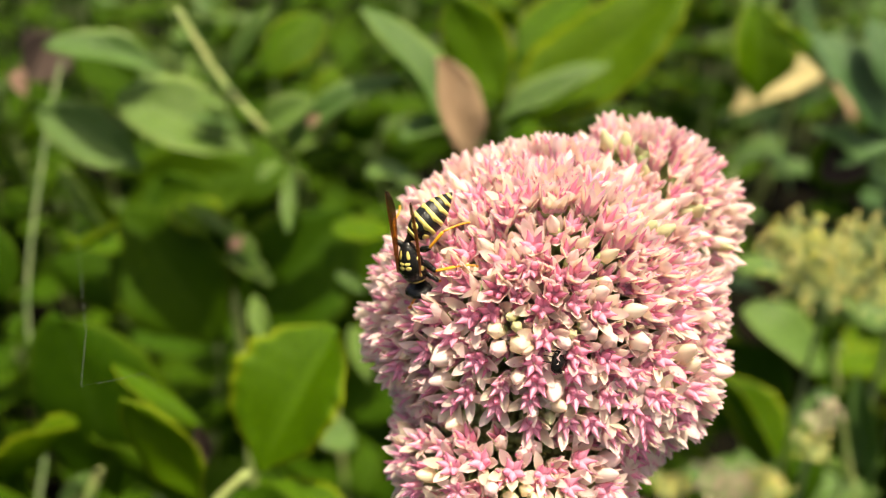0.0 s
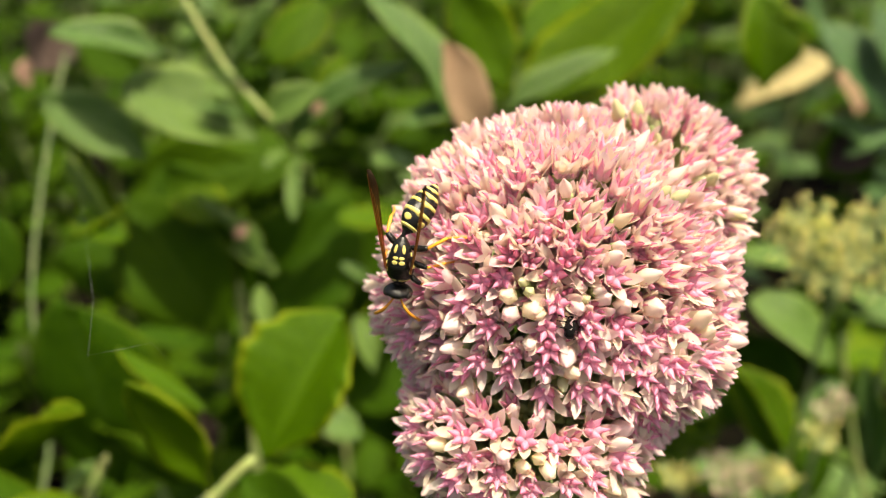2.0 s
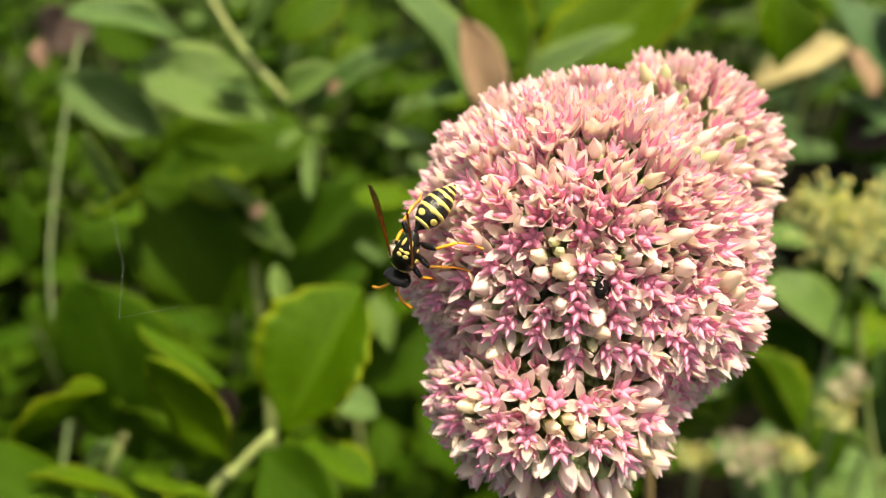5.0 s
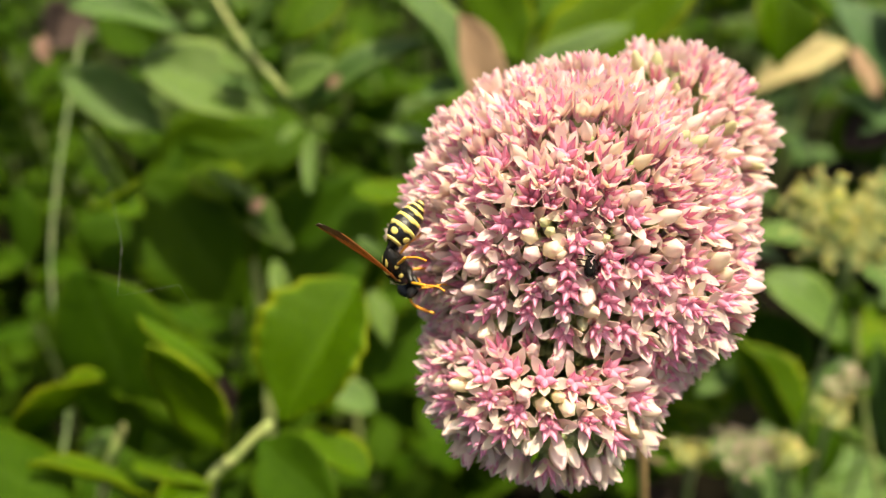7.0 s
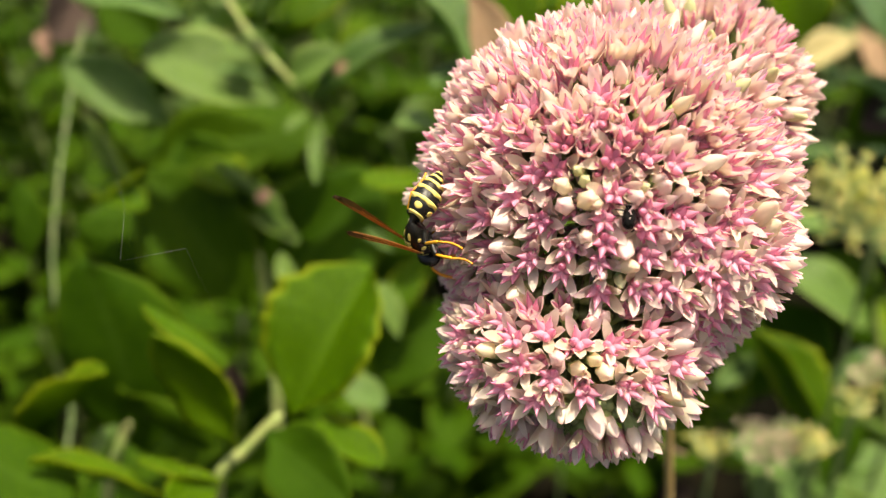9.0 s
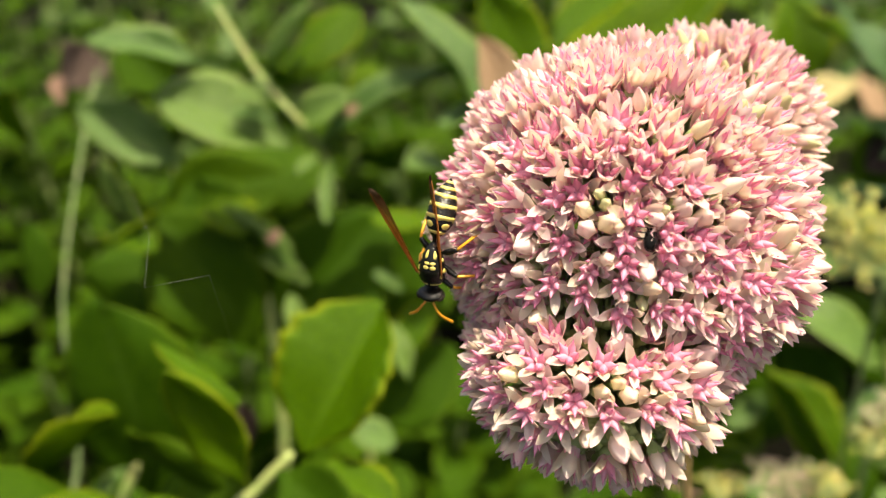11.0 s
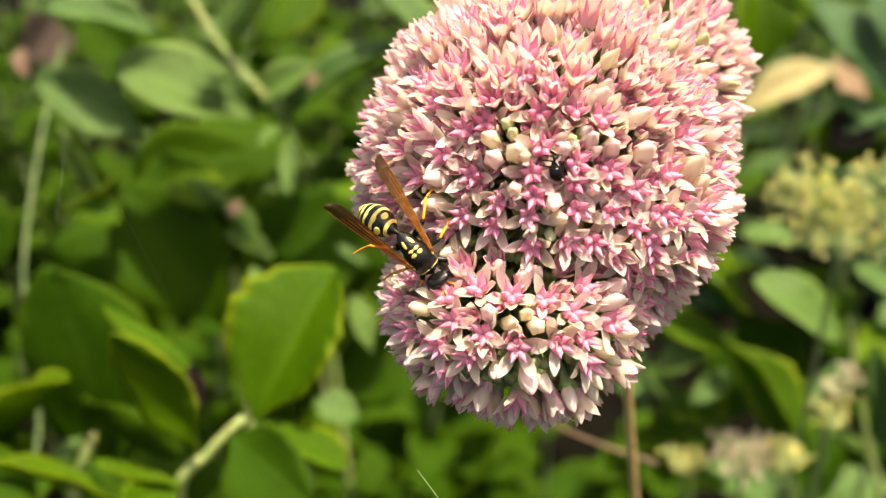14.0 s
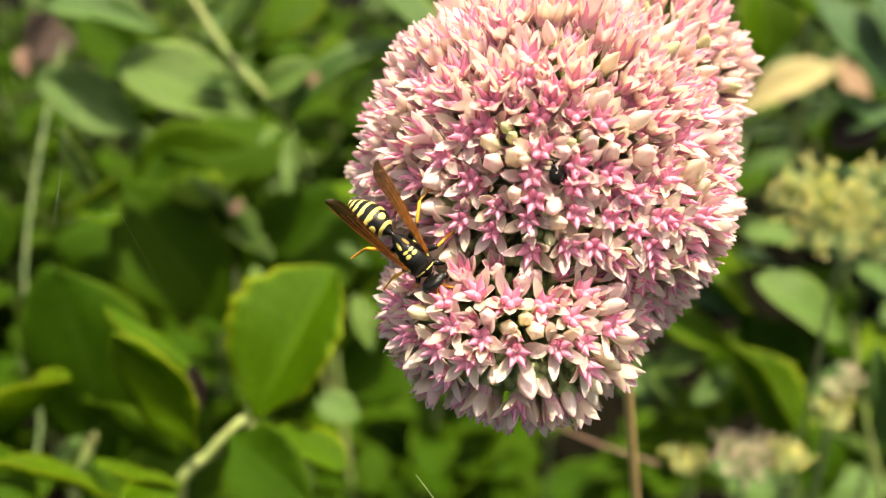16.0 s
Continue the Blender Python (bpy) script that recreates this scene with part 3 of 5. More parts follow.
def build_flower():
    rnd = random.Random(5)
    foot = Vector((0.1148, 0.2407, -0.012))
    plant = thing("sedum_flower", "pink and cream stonecrop flower head on a thin tan stem", "flower", foot)
    back = Matrix.Translation(-foot)
    core = Vector((0.028, 0.112, 0.372))
    v, f, s = tube(smooth_line([foot - foot, Vector((0.0817, 0.1885, 0.1587)) - foot, Vector((0.0486, 0.1362, 0.3293)) - foot, Vector((0.0448, 0.1302, 0.3489)) - foot, core - foot]), [0.0009] * 25, 10)
    part("stem", mesh_of("stem", v, f, STRAW), plant)
    # branches that carry the three domes
    for i, (c, r, _) in enumerate(LOBES):
        for k in range(9 if i == 0 else 5):
            a = k * 2.4
            tip = c + Vector((r.x * 0.6 * math.cos(a), r.y * 0.6 * math.sin(a) - 0.002, r.z * (0.15 + 0.45 * ((k * 0.37) % 1))))
            line = smooth_line([core, core.lerp(tip, 0.5) + Vector((0, 0, -0.002)), tip], 4)
            v, f, s = tube([p - foot for p in line], [0.0013 - 0.0006 * j / (len(line) - 1) for j in range(len(line))], 6)
            part("branch", mesh_of("branch", v, f, STALK), plant)
    rest = []
    for k, (p, n, form_of, size, spread) in enumerate(lobe_sites()):
        m = back @ frame_on(p, n, rnd.uniform(0, 360)) @ Matrix.Scale(size, 4)
        is_bud = form_of in ("bud", "young", "tall")
        forms = slice(3, 5) if form_of == "tall" else slice(0, 3)
        if k < 300:
            if is_bud:
                ob = part("bud", rnd.choice((YOUNG_MESHES if form_of == "young" else BUD_MESHES)[forms]), plant, m)
                part("pedicel", STALK_MESH, ob)
            elif k < 75:
                ob = part("floret", CUP_MESH, plant, m)
                turns, start = petal_turns(rnd, spread)
                form = rnd.choice(PETAL_MESHES[4:] if spread < 30 else PETAL_MESHES[:4])
                for q in turns:
                    part("petal", form, ob, q)
                part("pistil", rnd.choice(PISTIL_MESHES[2:] if spread < 32 else PISTIL_MESHES[:2]), ob, pose(0, 0, 0, 0, 0, start + 36))
            else:
                part("floret", rnd.choice(FLORET_MESHES[:4] if spread < 35 else FLORET_MESHES[4:]), plant, m)
        elif is_bud:
            rest.append((*rnd.choice(BUD_FORMS[forms]), 4 if form_of == "young" else 3, m))
            rest.append((*CUP_FORM, 2, m))
        else:
            rest += floret_pieces(rnd, spread, m)
    # the deeper florets that fill the gaps
    for c, r, count in LOBES:
        for k in range(int(count * 0.7)):
            z = 1 - 2 * (k + 0.5) / (int(count * 0.7))
            a = k * 2.399963 + 0.7
            d = Vector((math.sqrt(1 - z * z) * math.cos(a), math.sqrt(1 - z * z) * math.sin(a), z))
            if d.y > 0.45:
                continue
            bare = d.z < 0.15 and d.y < -0.3 and abs(d.x) < 0.7
            m = back @ frame_on(c + Vector((d.x * r.x, d.y * r.y, d.z * r.z)) * 0.95, d, rnd.uniform(0, 360)) @ Matrix.Scale(0.9, 4)
            if bare:
                rest += [(*CUP_FORM, 2, m), (*CUP_FORM, 2, m @ pose(0.0012, 0.0006, 0, 14, 18, 0))]
            else:
                rest += floret_pieces(rnd, rnd.uniform(20, 40), m)
    ob = part("floret_mass", mesh_from_pieces("floret_mass", rest, (PETAL_REST, PISTIL_REST, STALK, BUD_REST, BUD_YOUNG)), plant)
    tagged(ob, "pink starry florets and buds on the far side of the head", kind="stuff")
    return plant


build_flower()

# ---- foliage ----
SEDUM_LEAVES = [leaf_mesh("leaf", LEAF, w, f, c, sc, i) for i, (w, f, c, sc) in enumerate(((0.55, 0.55, -0.22, 0.10), (0.62, 0.8, 0.18, 0.13), (0.52, -0.5, -0.25, 0.11), (0.66, 0.7, -0.15, 0.14), (0.58, 0.3, 0.25, 0.12)))]
GREY_LEAVES = [leaf_mesh("leaf", LEAF_GREY, w, f, c, sc, i + 9) for i, (w, f, c, sc) in enumerate(((0.42, 0.9, -0.15, 0.03), (0.38, 1.1, 0.12, 0.03), (0.48, 0.8, -0.25, 0.04)))]
BLUE_LEAVES = [leaf_mesh("leaf", LEAF_BLUE, w, f, c, sc, i + 19, 0.010, 1.4) for i, (w, f, c, sc) in enumerate(((0.34, 0.3, -0.2, 0.28), (0.28, 0.5, 0.1, 0.30), (0.40, 0.2, -0.3, 0.22)))]
SHADE_TINT_LEAVES = [leaf_mesh("leaf", LEAF_SHADE_TINT, w, f, c, sc, i + 40) for i, (w, f, c, sc) in enumerate(((0.55, 0.55, -0.22, 0.06), (0.62, 0.8, 0.18, 0.07), (0.52, -0.4, -0.25, 0.05)))]
ROUND_LEAVES = [leaf_mesh("leaf", LEAF, 0.68, 1.0, -0.12, 0.14, 74, 0.018, 0.95, 1.3)]
# d: leaves with the shade put into their colour
KINDS = {"r": ROUND_LEAVES, "d": SHADE_TINT_LEAVES, "s": SEDUM_LEAVES, "g": GREY_LEAVES, "b": BLUE_LEAVES}


def grow_leaves(plant, foot, leaves, rnd):
    for kind, base, tip, facing, wide in leaves:
        part("leaf", rnd.choice(KINDS[kind]), plant, blade_pose(Vector(base) - foot, Vector(tip) - foot, facing, wide))


def leafy_plant(label, stem, radius, stem_mat, leaves, seed, group="stonecrop plants in the bed", name="sedum_plant"):
    """stem: a line of places from the ground up; leaves: kind, base, tip, facing, widening."""
    rnd = random.Random(seed)
    foot = Vector(stem[0])
    plant = thing(name, label, "plant", foot, group)
    line = smooth_line([Vector(p) - foot for p in stem])
    v, f, s = tube(line, [radius * (1 - 0.35 * i / (len(line) - 1)) * (0.25 if i == len(line) - 1 else 1) for i in range(len(line))], 8)
    part("stem", mesh_of("stem", v, f, stem_mat), plant)
    grow_leaves(plant, foot, leaves, rnd)
    return plant, foot, rnd


def whorl_leaves(rnd, top, foot, kind, size, levels, start):
    """Opposite pairs of leaves up a stem."""
    out = []
    axis = (top - foot).normalized()
    for i in range(levels):
        t = start + (1 - start) * (i + 1) / levels
        p = foot.lerp(top, t)
        a = i * 1.57 + rnd.uniform(-0.3, 0.3)
        ln = size * (1.0 - 0.55 * ((i + 1) / levels) ** 3) * rnd.uniform(0.8, 1.15)
        for side in (0, math.pi, 1.5):
            if side == 1.5 and i < levels - 2:
                continue
            d = Vector((math.cos(a + side), math.sin(a + side), rnd.uniform(0.05, 0.7) + 0.5 * (i == levels - 1))).normalized()
            out.append((kind, p, p + d * ln, axis + Vector((0, -0.1, 0.3)) + Vector((rnd.uniform(-0.3, 0.3), rnd.uniform(-0.3, 0.3), 0)), rnd.uniform(0.85, 1.15)))
    return out


def build_bed():
    rnd = random.Random(11)
    me = []
    n = 60
    verts, faces = [], []
    for i in range(n + 1):
        for j in range(n + 1):
            u, v = 2 * i / n - 1, 2 * j / n - 1
            x, y = 0.6 * u + 60 * u ** 7, 0.6 * v + 60 * v ** 7
            verts.append((x, y, 0.02 * noise.noise((x * 6, y * 6, 0.3)) + 0.006 * noise.noise((x * 40, y * 40, 1.3)) - 0.012))
    for i in range(n):
        for j in range(n):
            faces.append((i * (n + 1) + j, (i + 1) * (n + 1) + j, (i + 1) * (n + 1) + j + 1, i * (n + 1) + j + 1))
    tagged(new("ground", mesh_of("ground", verts, faces, SOIL)), "crumbly garden soil, coloured near black for the shade under the plants", "ground", kind="structure")
    for k in range(1500):
        x, y = rnd.uniform(-0.75, 0.85), rnd.uniform(0.14, 1.5)
        if abs(x) > 0.28 + 0.5 * y:
            continue
        h = rnd.uniform(0.10, 0.22) + 0.10 * min(1, max(0, y - 0.3) / 0.3) + 0.10 * min(1, max(0, y - 0.7) / 0.5)
        gap = 0.038 + 0.036 * y
        depth = (y - 0.004) * 0.87 + (0.455 - h) * 0.49
        if depth < 0.335 or any((x - a) ** 2 + (y - b) ** 2 < gap ** 2 for a, b in me):
            continue
        if 0.105 < x < 0.17 and 0.2 < y < 0.54:
            continue
        hollow = -0.03 < x < 0.12 and 0.2 < y < 0.54
        h *= 0.6 if hollow else 1
        me.append((x, y))
        foot = Vector((x, y, -0.012))
        top = foot + Vector((rnd.uniform(-0.05, 0.05), rnd.uniform(-0.03, 0.04), h))
        # kind d paints in the shade under the flower and low in the bed
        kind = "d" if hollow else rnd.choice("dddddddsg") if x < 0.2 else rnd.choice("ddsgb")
        leaves = whorl_leaves(rnd, top, foot, kind, rnd.uniform(0.05, 0.085), 8 if y < 0.9 else 5, 0.15)
        if hollow and k % 3 or 0.3 < y < 0.8 and abs(x - 0.16 - 0.44 * (y - 0.34)) < 0.05:
            continue
        leafy_plant("leafy stonecrop plant, fleshy oval leaves coloured dark for shade" if kind == "d" else "leafy green plant with fleshy oval leaves in the bed", [foot, foot.lerp(top, 0.5) + Vector((0.005, 0, 0)), top], 0.0026, STEM, leaves, k)
    # the bed goes on to the sides and behind
    rnd = random.Random(12)
    for k in range(900):
        x, y = rnd.uniform(-1.1, 1.2), rnd.uniform(-0.6, 1.7)
        if abs(x) < 0.30 + 0.5 * y and y < 1.52 or x * x + y * y < 0.05 or any((x - a) ** 2 + (y - b) ** 2 < 0.0110 for a, b in me):
            continue
        me.append((x, y))
        foot = Vector((x, y, -0.012))
        top = foot + Vector((rnd.uniform(-0.04, 0.04), rnd.uniform(-0.04, 0.04), rnd.uniform(0.12, 0.24)))
        kind = rnd.choice("dddsg")
        leafy_plant("leafy stonecrop plant, fleshy oval leaves coloured dark for shade" if kind == "d" else "leafy green plant with fleshy oval leaves in the bed", [foot, foot.lerp(top, 0.5) + Vector((0.005, 0, 0)), top], 0.0026, STEM, whorl_leaves(rnd, top, foot, kind, rnd.uniform(0.06, 0.10), 5, 0.2), k)


build_bed()

# ---- shoots close behind the flower ----
shoot, foot, rnd = leafy_plant("tall arching stonecrop stem with paired grey-green leaves", [(-0.0365, 0.3272, -0.0120), (-0.0523, 0.3635, 0.2673), (-0.0457, 0.2972, 0.3364), (-0.0485, 0.2705, 0.3624), (-0.0631, 0.2739, 0.3810), (-0.0761, 0.2794, 0.4038)], 0.0015, STEM, [
    ("g", (-0.0799, 0.2701, 0.3861), (-0.1132, 0.2622, 0.3979), (-0.05, -0.55, 0.8), 0.85),
    ("g", (-0.0911, 0.2663, 0.3514), (-0.1223, 0.2657, 0.3734), (-0.3, -0.62, 0.7), 1.3),
    ("g", (-0.0533, 0.2694, 0.3570), (-0.0963, 0.2670, 0.3757), (0, -0.6, 0.75), 1.5),
    ("g", (-0.0522, 0.2701, 0.3608), (-0.0334, 0.2690, 0.3764), (0, -0.6, 0.8), 1.2),
    ("g", (-0.0427, 0.2684, 0.3572), (-0.0032, 0.2692, 0.3876), (-0.3, -0.45, 0.85), 0.5),
    ("g", (-0.0399, 0.2638, 0.3546), (-0.0398, 0.2444, 0.3377), (0, -0.8, 0.6), 0.55),
    ("s", (-0.0547, 0.2758, 0.3792), (-0.0310, 0.2775, 0.4026), (-0.2, -0.7, 0.7), 1.1),
    ("g", (-0.0602, 0.2722, 0.3810), (-0.0421, 0.2734, 0.4037), (-0.3, -0.4, 0.85), 0.7),
    ("g", (-0.0600, 0.2692, 0.3704), (-0.0690, 0.2665, 0.3787), (0, -0.3, 0.95), 1),
], 100)
grow_leaves(shoot, foot, [
    ("g", (-0.0572, 0.2671, 0.3661), (-0.0715, 0.2614, 0.3729), (0, -0.4, 0.9), 0.8),
    ("g", (-0.0432, 0.2638, 0.3555), (-0.0509, 0.2579, 0.3527), (0, -0.2, 1), 1.3),
    ("g", (-0.0558, 0.2702, 0.3049), (-0.0794, 0.2739, 0.3356), (0.3, -0.2, 0.9), 0.42),
    ("s", (-0.1048, 0.2703, 0.3283), (-0.1190, 0.2705, 0.3517), (-0.6, -0.4, 0.6), 0.7),
    ("s", (-0.1240, 0.2699, 0.3277), (-0.1029, 0.2580, 0.3260), (0, -0.2, 1), 0.9),
    ("d", (-0.1007, 0.3006, 0.3677), (-0.1213, 0.3089, 0.3849), (0, -0.8, 0.6), 1.2),
    ("s", (-0.0261, 0.2957, 0.3798), (-0.0336, 0.2846, 0.3684), (0, -0.8, 0.6), 0.9),
    ("d", (-0.0418, 0.3164, 0.3302), (-0.1063, 0.2969, 0.3322), (0, -0.75, 0.65), 1),
], rnd)
leafy_plant("bluish green toothed weed with pale lit leaves", [(0.2125, 0.3082, -0.0120), (0.2125, 0.3082, 0.2892), (0.1899, 0.2963, 0.3334), (0.1813, 0.2941, 0.3519)], 0.0016, STEM_GREY, [
    ("b", (0.1834, 0.2924, 0.3481), (0.1491, 0.2991, 0.3916), (-0.2, -0.5, 0.85), 1.0),
    ("b", (0.1826, 0.2896, 0.3401), (0.1455, 0.2920, 0.3546), (0, -0.4, 0.9), 0.9),
    ("b", (0.1587, 0.3164, 0.3723), (0.1449, 0.3173, 0.3970), (0.2, -0.5, 0.8), 0.8),
    ("b", (0.1823, 0.2932, 0.3500), (0.1578, 0.2862, 0.3471), (0, -0.2, 1), 1),
    ("b", (0.1758, 0.2897, 0.3656), (0.1655, 0.2987, 0.3955), (0, -0.8, 0.6), 1.2),
    ("s", (0.1321, 0.3093, 0.3606), (0.1283, 0.3154, 0.3959), (0, -0.8, 0.6), 1),
    ("s", (0.1565, 0.3029, 0.3701), (0.1328, 0.3027, 0.3926), (0.4, -0.4, 0.8), 0.42),
    # dark backdrop leaf: shade of the gap put into its colour
    ("d", (0.1814, 0.3067, 0.3206), (0.1683, 0.3176, 0.3432), (-0.3, -1, -0.6), 1.3),
], 106)
shoot, foot, rnd = leafy_plant("green weed with glossy broad leaves below the buds", [(0.2020, 0.2626, -0.0120), (0.2020, 0.2626, 0.1501), (0.1801, 0.2650, 0.2237), (0.1640, 0.2680, 0.2756), (0.1573, 0.2676, 0.2977)], 0.0016, STEM, [
    ("b", (0.1721, 0.2703, 0.3032), (0.1447, 0.2690, 0.3123), (0, -0.2, 1), 1.2),
    ("g", (0.1449, 0.2704, 0.3036), (0.1212, 0.2696, 0.3136), (0, -0.2, 1), 1.1),
    ("g", (0.1568, 0.2546, 0.2711), (0.1272, 0.2581, 0.3013), (0.25, -0.35, 0.9), 1.3),
    ("d", (0.1449, 0.2766, 0.2934), (0.1633, 0.2607, 0.2836), (0, -0.8, 0.6), 1.3),
    ("g", (0.1594, 0.2676, 0.2977), (0.1725, 0.2543, 0.2930), (0, -0.2, 1), 1.1),
    ("b", (0.1792, 0.2395, 0.2171), (0.1694, 0.2557, 0.2731), (-0.6, -0.6, 0.5), 0.6),
    ("s", (0.1120, 0.2563, 0.2750), (0.1400, 0.2265, 0.2477), (0.5, -0.5, 0.7), 0.42),
    ("d", (0.1226, 0.2734, 0.2757), (0.1420, 0.2548, 0.2488), (0, -0.8, 0.6), 1.1),
    ("s", (0.1295, 0.2681, 0.2762), (0.0967, 0.2669, 0.2968), (0, -0.2, 1), 1.1),
], 107)
grow_leaves(shoot, foot, [
    ("g", (0.1171, 0.2676, 0.2866), (0.1029, 0.2660, 0.2949), (0, -0.2, 1), 1),
    ("b", (0.1363, 0.2766, 0.2935), (0.1198, 0.2705, 0.3040), (0, -0.2, 1), 1),
    ("g", (0.1000, 0.2774, 0.2498), (0.0793, 0.2642, 0.2458), (0, -0.7, 0.7), 1.5),
    ("s", (0.0930, 0.2730, 0.2636), (0.1100, 0.2682, 0.2765), (0, -0.2, 1), 1),
    ("g", (0.1770, 0.2512, 0.2181), (0.1525, 0.2491, 0.2369), (0, -0.2, 1), 0.8),
    ("d", (0.1736, 0.2771, 0.2486), (0.1557, 0.2786, 0.2746), (0, -0.8, 0.6), 1.2),
    ("s", (0.0906, 0.2705, 0.2754), (0.1153, 0.2570, 0.2703), (0, -0.3, 0.95), 1.1),
    ("s", (0.1136, 0.2564, 0.2737), (0.1361, 0.2312, 0.2492), (0.3, -0.5, 0.8), 0.6),
    ("g", (0.1016, 0.2632, 0.2378), (0.0860, 0.2613, 0.2569), (0.2, -0.5, 0.85), 1.3),
], rnd)
grow_leaves(shoot, foot, [
    ("g", (0.0903, 0.2601, 0.2543), (0.1099, 0.2615, 0.2705), (-0.1, -0.5, 0.85), 1.1),
    ("g", (0.1201, 0.2601, 0.2585), (0.1028, 0.2502, 0.2498), (0.1, -0.5, 0.85), 1.0),
    ("b", (0.1268, 0.2687, 0.2758), (0.1054, 0.2664, 0.2874), (0, -0.5, 0.85), 1.0),
    ("g", (0.1372, 0.2440, 0.2480), (0.1512, 0.2480, 0.2651), (-0.3, -0.6, 0.7), 0.8),
    ("b", (0.1734, 0.2513, 0.2509), (0.1521, 0.2527, 0.2656), (0, -0.4, 0.9), 0.7),
    ("d", (0.1606, 0.2494, 0.2473), (0.1710, 0.2527, 0.2653), (0.1, -1, -0.3), 1.0),
], rnd)
shoot, foot, rnd = leafy_plant("low weed under the flower, two leaves coloured dark for shade", [(0.1278, 0.2873, -0.0120), (0.1278, 0.2873, 0.0645), (0.1173, 0.2758, 0.1552), (0.1194, 0.2770, 0.2032)], 0.0014, STEM, [
    ("d", (0.1220, 0.2813, 0.2119), (0.1337, 0.2898, 0.2522), (-0.2, -1, -0.5), 1.2),
    ("s", (0.0952, 0.2754, 0.2230), (0.1248, 0.2622, 0.2184), (0, -0.2, 1), 0.7),
    ("s", (0.1129, 0.2764, 0.2363), (0.1250, 0.2672, 0.2288), (0, -0.2, 1), 0.9),
    ("d", (0.1629, 0.2661, 0.1805), (0.1757, 0.2771, 0.2142), (-0.2, -1, -0.5), 1.2),
    ("g", (0.0953, 0.2724, 0.2396), (0.0870, 0.2643, 0.2345), (0, -0.2, 1), 1),
    ("s", (0.1244, 0.2662, 0.2253), (0.0949, 0.2640, 0.2395), (0.2, -0.4, 0.9), 0.8),
    ("s", (0.0965, 0.2721, 0.2196), (0.1166, 0.2717, 0.2368), (0.2, -0.4, 0.9), 0.8),
    ("s", (0.1174, 0.2734, 0.2061), (0.0864, 0.2686, 0.2196), (0.2, -0.5, 0.9), 0.8),
    ("s", (0.1077, 0.2702, 0.1998), (0.1258, 0.2604, 0.2022), (0.2, -0.4, 0.9), 0.9),
], 108)
grow_leaves(shoot, foot, [
    ("s", (0.0717, 0.2717, 0.2375), (0.0520, 0.2678, 0.2570), (0.2, -0.5, 0.85), 0.9),
    ("s", (0.0928, 0.2819, 0.2578), (0.0704, 0.2773, 0.2716), (0.2, -0.5, 0.85), 1),
], rnd)
leafy_plant("stonecrop shoot with broad upright green leaves", [(0.0690, 0.3849, -0.0120), (0.0690, 0.3849, 0.2527), (0.0464, 0.3354, 0.3076), (0.0336, 0.2885, 0.3469), (0.0359, 0.2910, 0.3715), (0.0397, 0.2998, 0.3971)], 0.0009, STEM_GREY, [
    ("s", (0.0289, 0.2748, 0.3635), (0.0944, 0.2863, 0.4026), (0, -0.5, 0.9), 0.75),
    ("g", (0.0158, 0.2628, 0.3628), (-0.0110, 0.2703, 0.4070), (0.5, -0.4, 0.8), 0.9),
    ("s", (0.0319, 0.2792, 0.3711), (0.0125, 0.2860, 0.4038), (0, -0.8, 0.6), 1),
    ("g", (0.0215, 0.2666, 0.3693), (-0.0027, 0.2532, 0.3665), (0, -0.2, 1), 1.2),
    ("g", (0.0262, 0.2647, 0.3659), (0.0664, 0.2651, 0.3860), (0, -0.2, 1), 0.8),
    ("s", (0.0345, 0.2900, 0.3799), (0.0616, 0.2986, 0.4046), (-0.5, -0.7, 0.5), 0.9),
    ("g", (0.0014, 0.2661, 0.3486), (-0.0135, 0.2585, 0.3559), (0, -0.2, 1), 1.3),
    ("s", (-0.0043, 0.2479, 0.3369), (-0.0254, 0.2426, 0.3381), (0, -0.2, 1), 1),
], 101)
leafy_plant("low stonecrop shoot with scalloped yellow-green leaves", [(-0.0624, 0.1716, -0.0120), (-0.0624, 0.1716, 0.2239), (-0.0571, 0.1571, 0.2920), (-0.0478, 0.1584, 0.3058), (-0.0386, 0.1607, 0.3148)], 0.0020, STEM, [
    ("r", (-0.0366, 0.1628, 0.3122), (-0.0179, 0.1776, 0.3466), (-0.2, -0.62, 0.75), 1.05),
    ("s", (-0.0487, 0.1538, 0.3100), (-0.0626, 0.1622, 0.3409), (-0.45, -0.75, 0.42), 0.85),
    ("s", (-0.0509, 0.1683, 0.3213), (-0.0697, 0.1737, 0.3417), (0.6, -0.1, 0.8), 0.5),
    ("s", (-0.0359, 0.1591, 0.3137), (-0.0142, 0.1487, 0.3060), (-0.25, 0.2, 0.95), 0.8),
    ("s", (-0.0525, 0.1494, 0.3033), (-0.0707, 0.1462, 0.3109), (0, 0.15, 1), 0.55),
    ("s", (-0.0534, 0.1495, 0.3014), (-0.0627, 0.1378, 0.3071), (0, -0.5, 0.8), 1.2),
    ("d", (-0.0411, 0.1559, 0.3134), (-0.0219, 0.1359, 0.3122), (0, -0.8, 0.6), 1.2),
    ("g", (-0.0281, 0.1695, 0.2758), (-0.0337, 0.1813, 0.2865), (0.2, -0.6, 0.75), 1.1),
], 102)
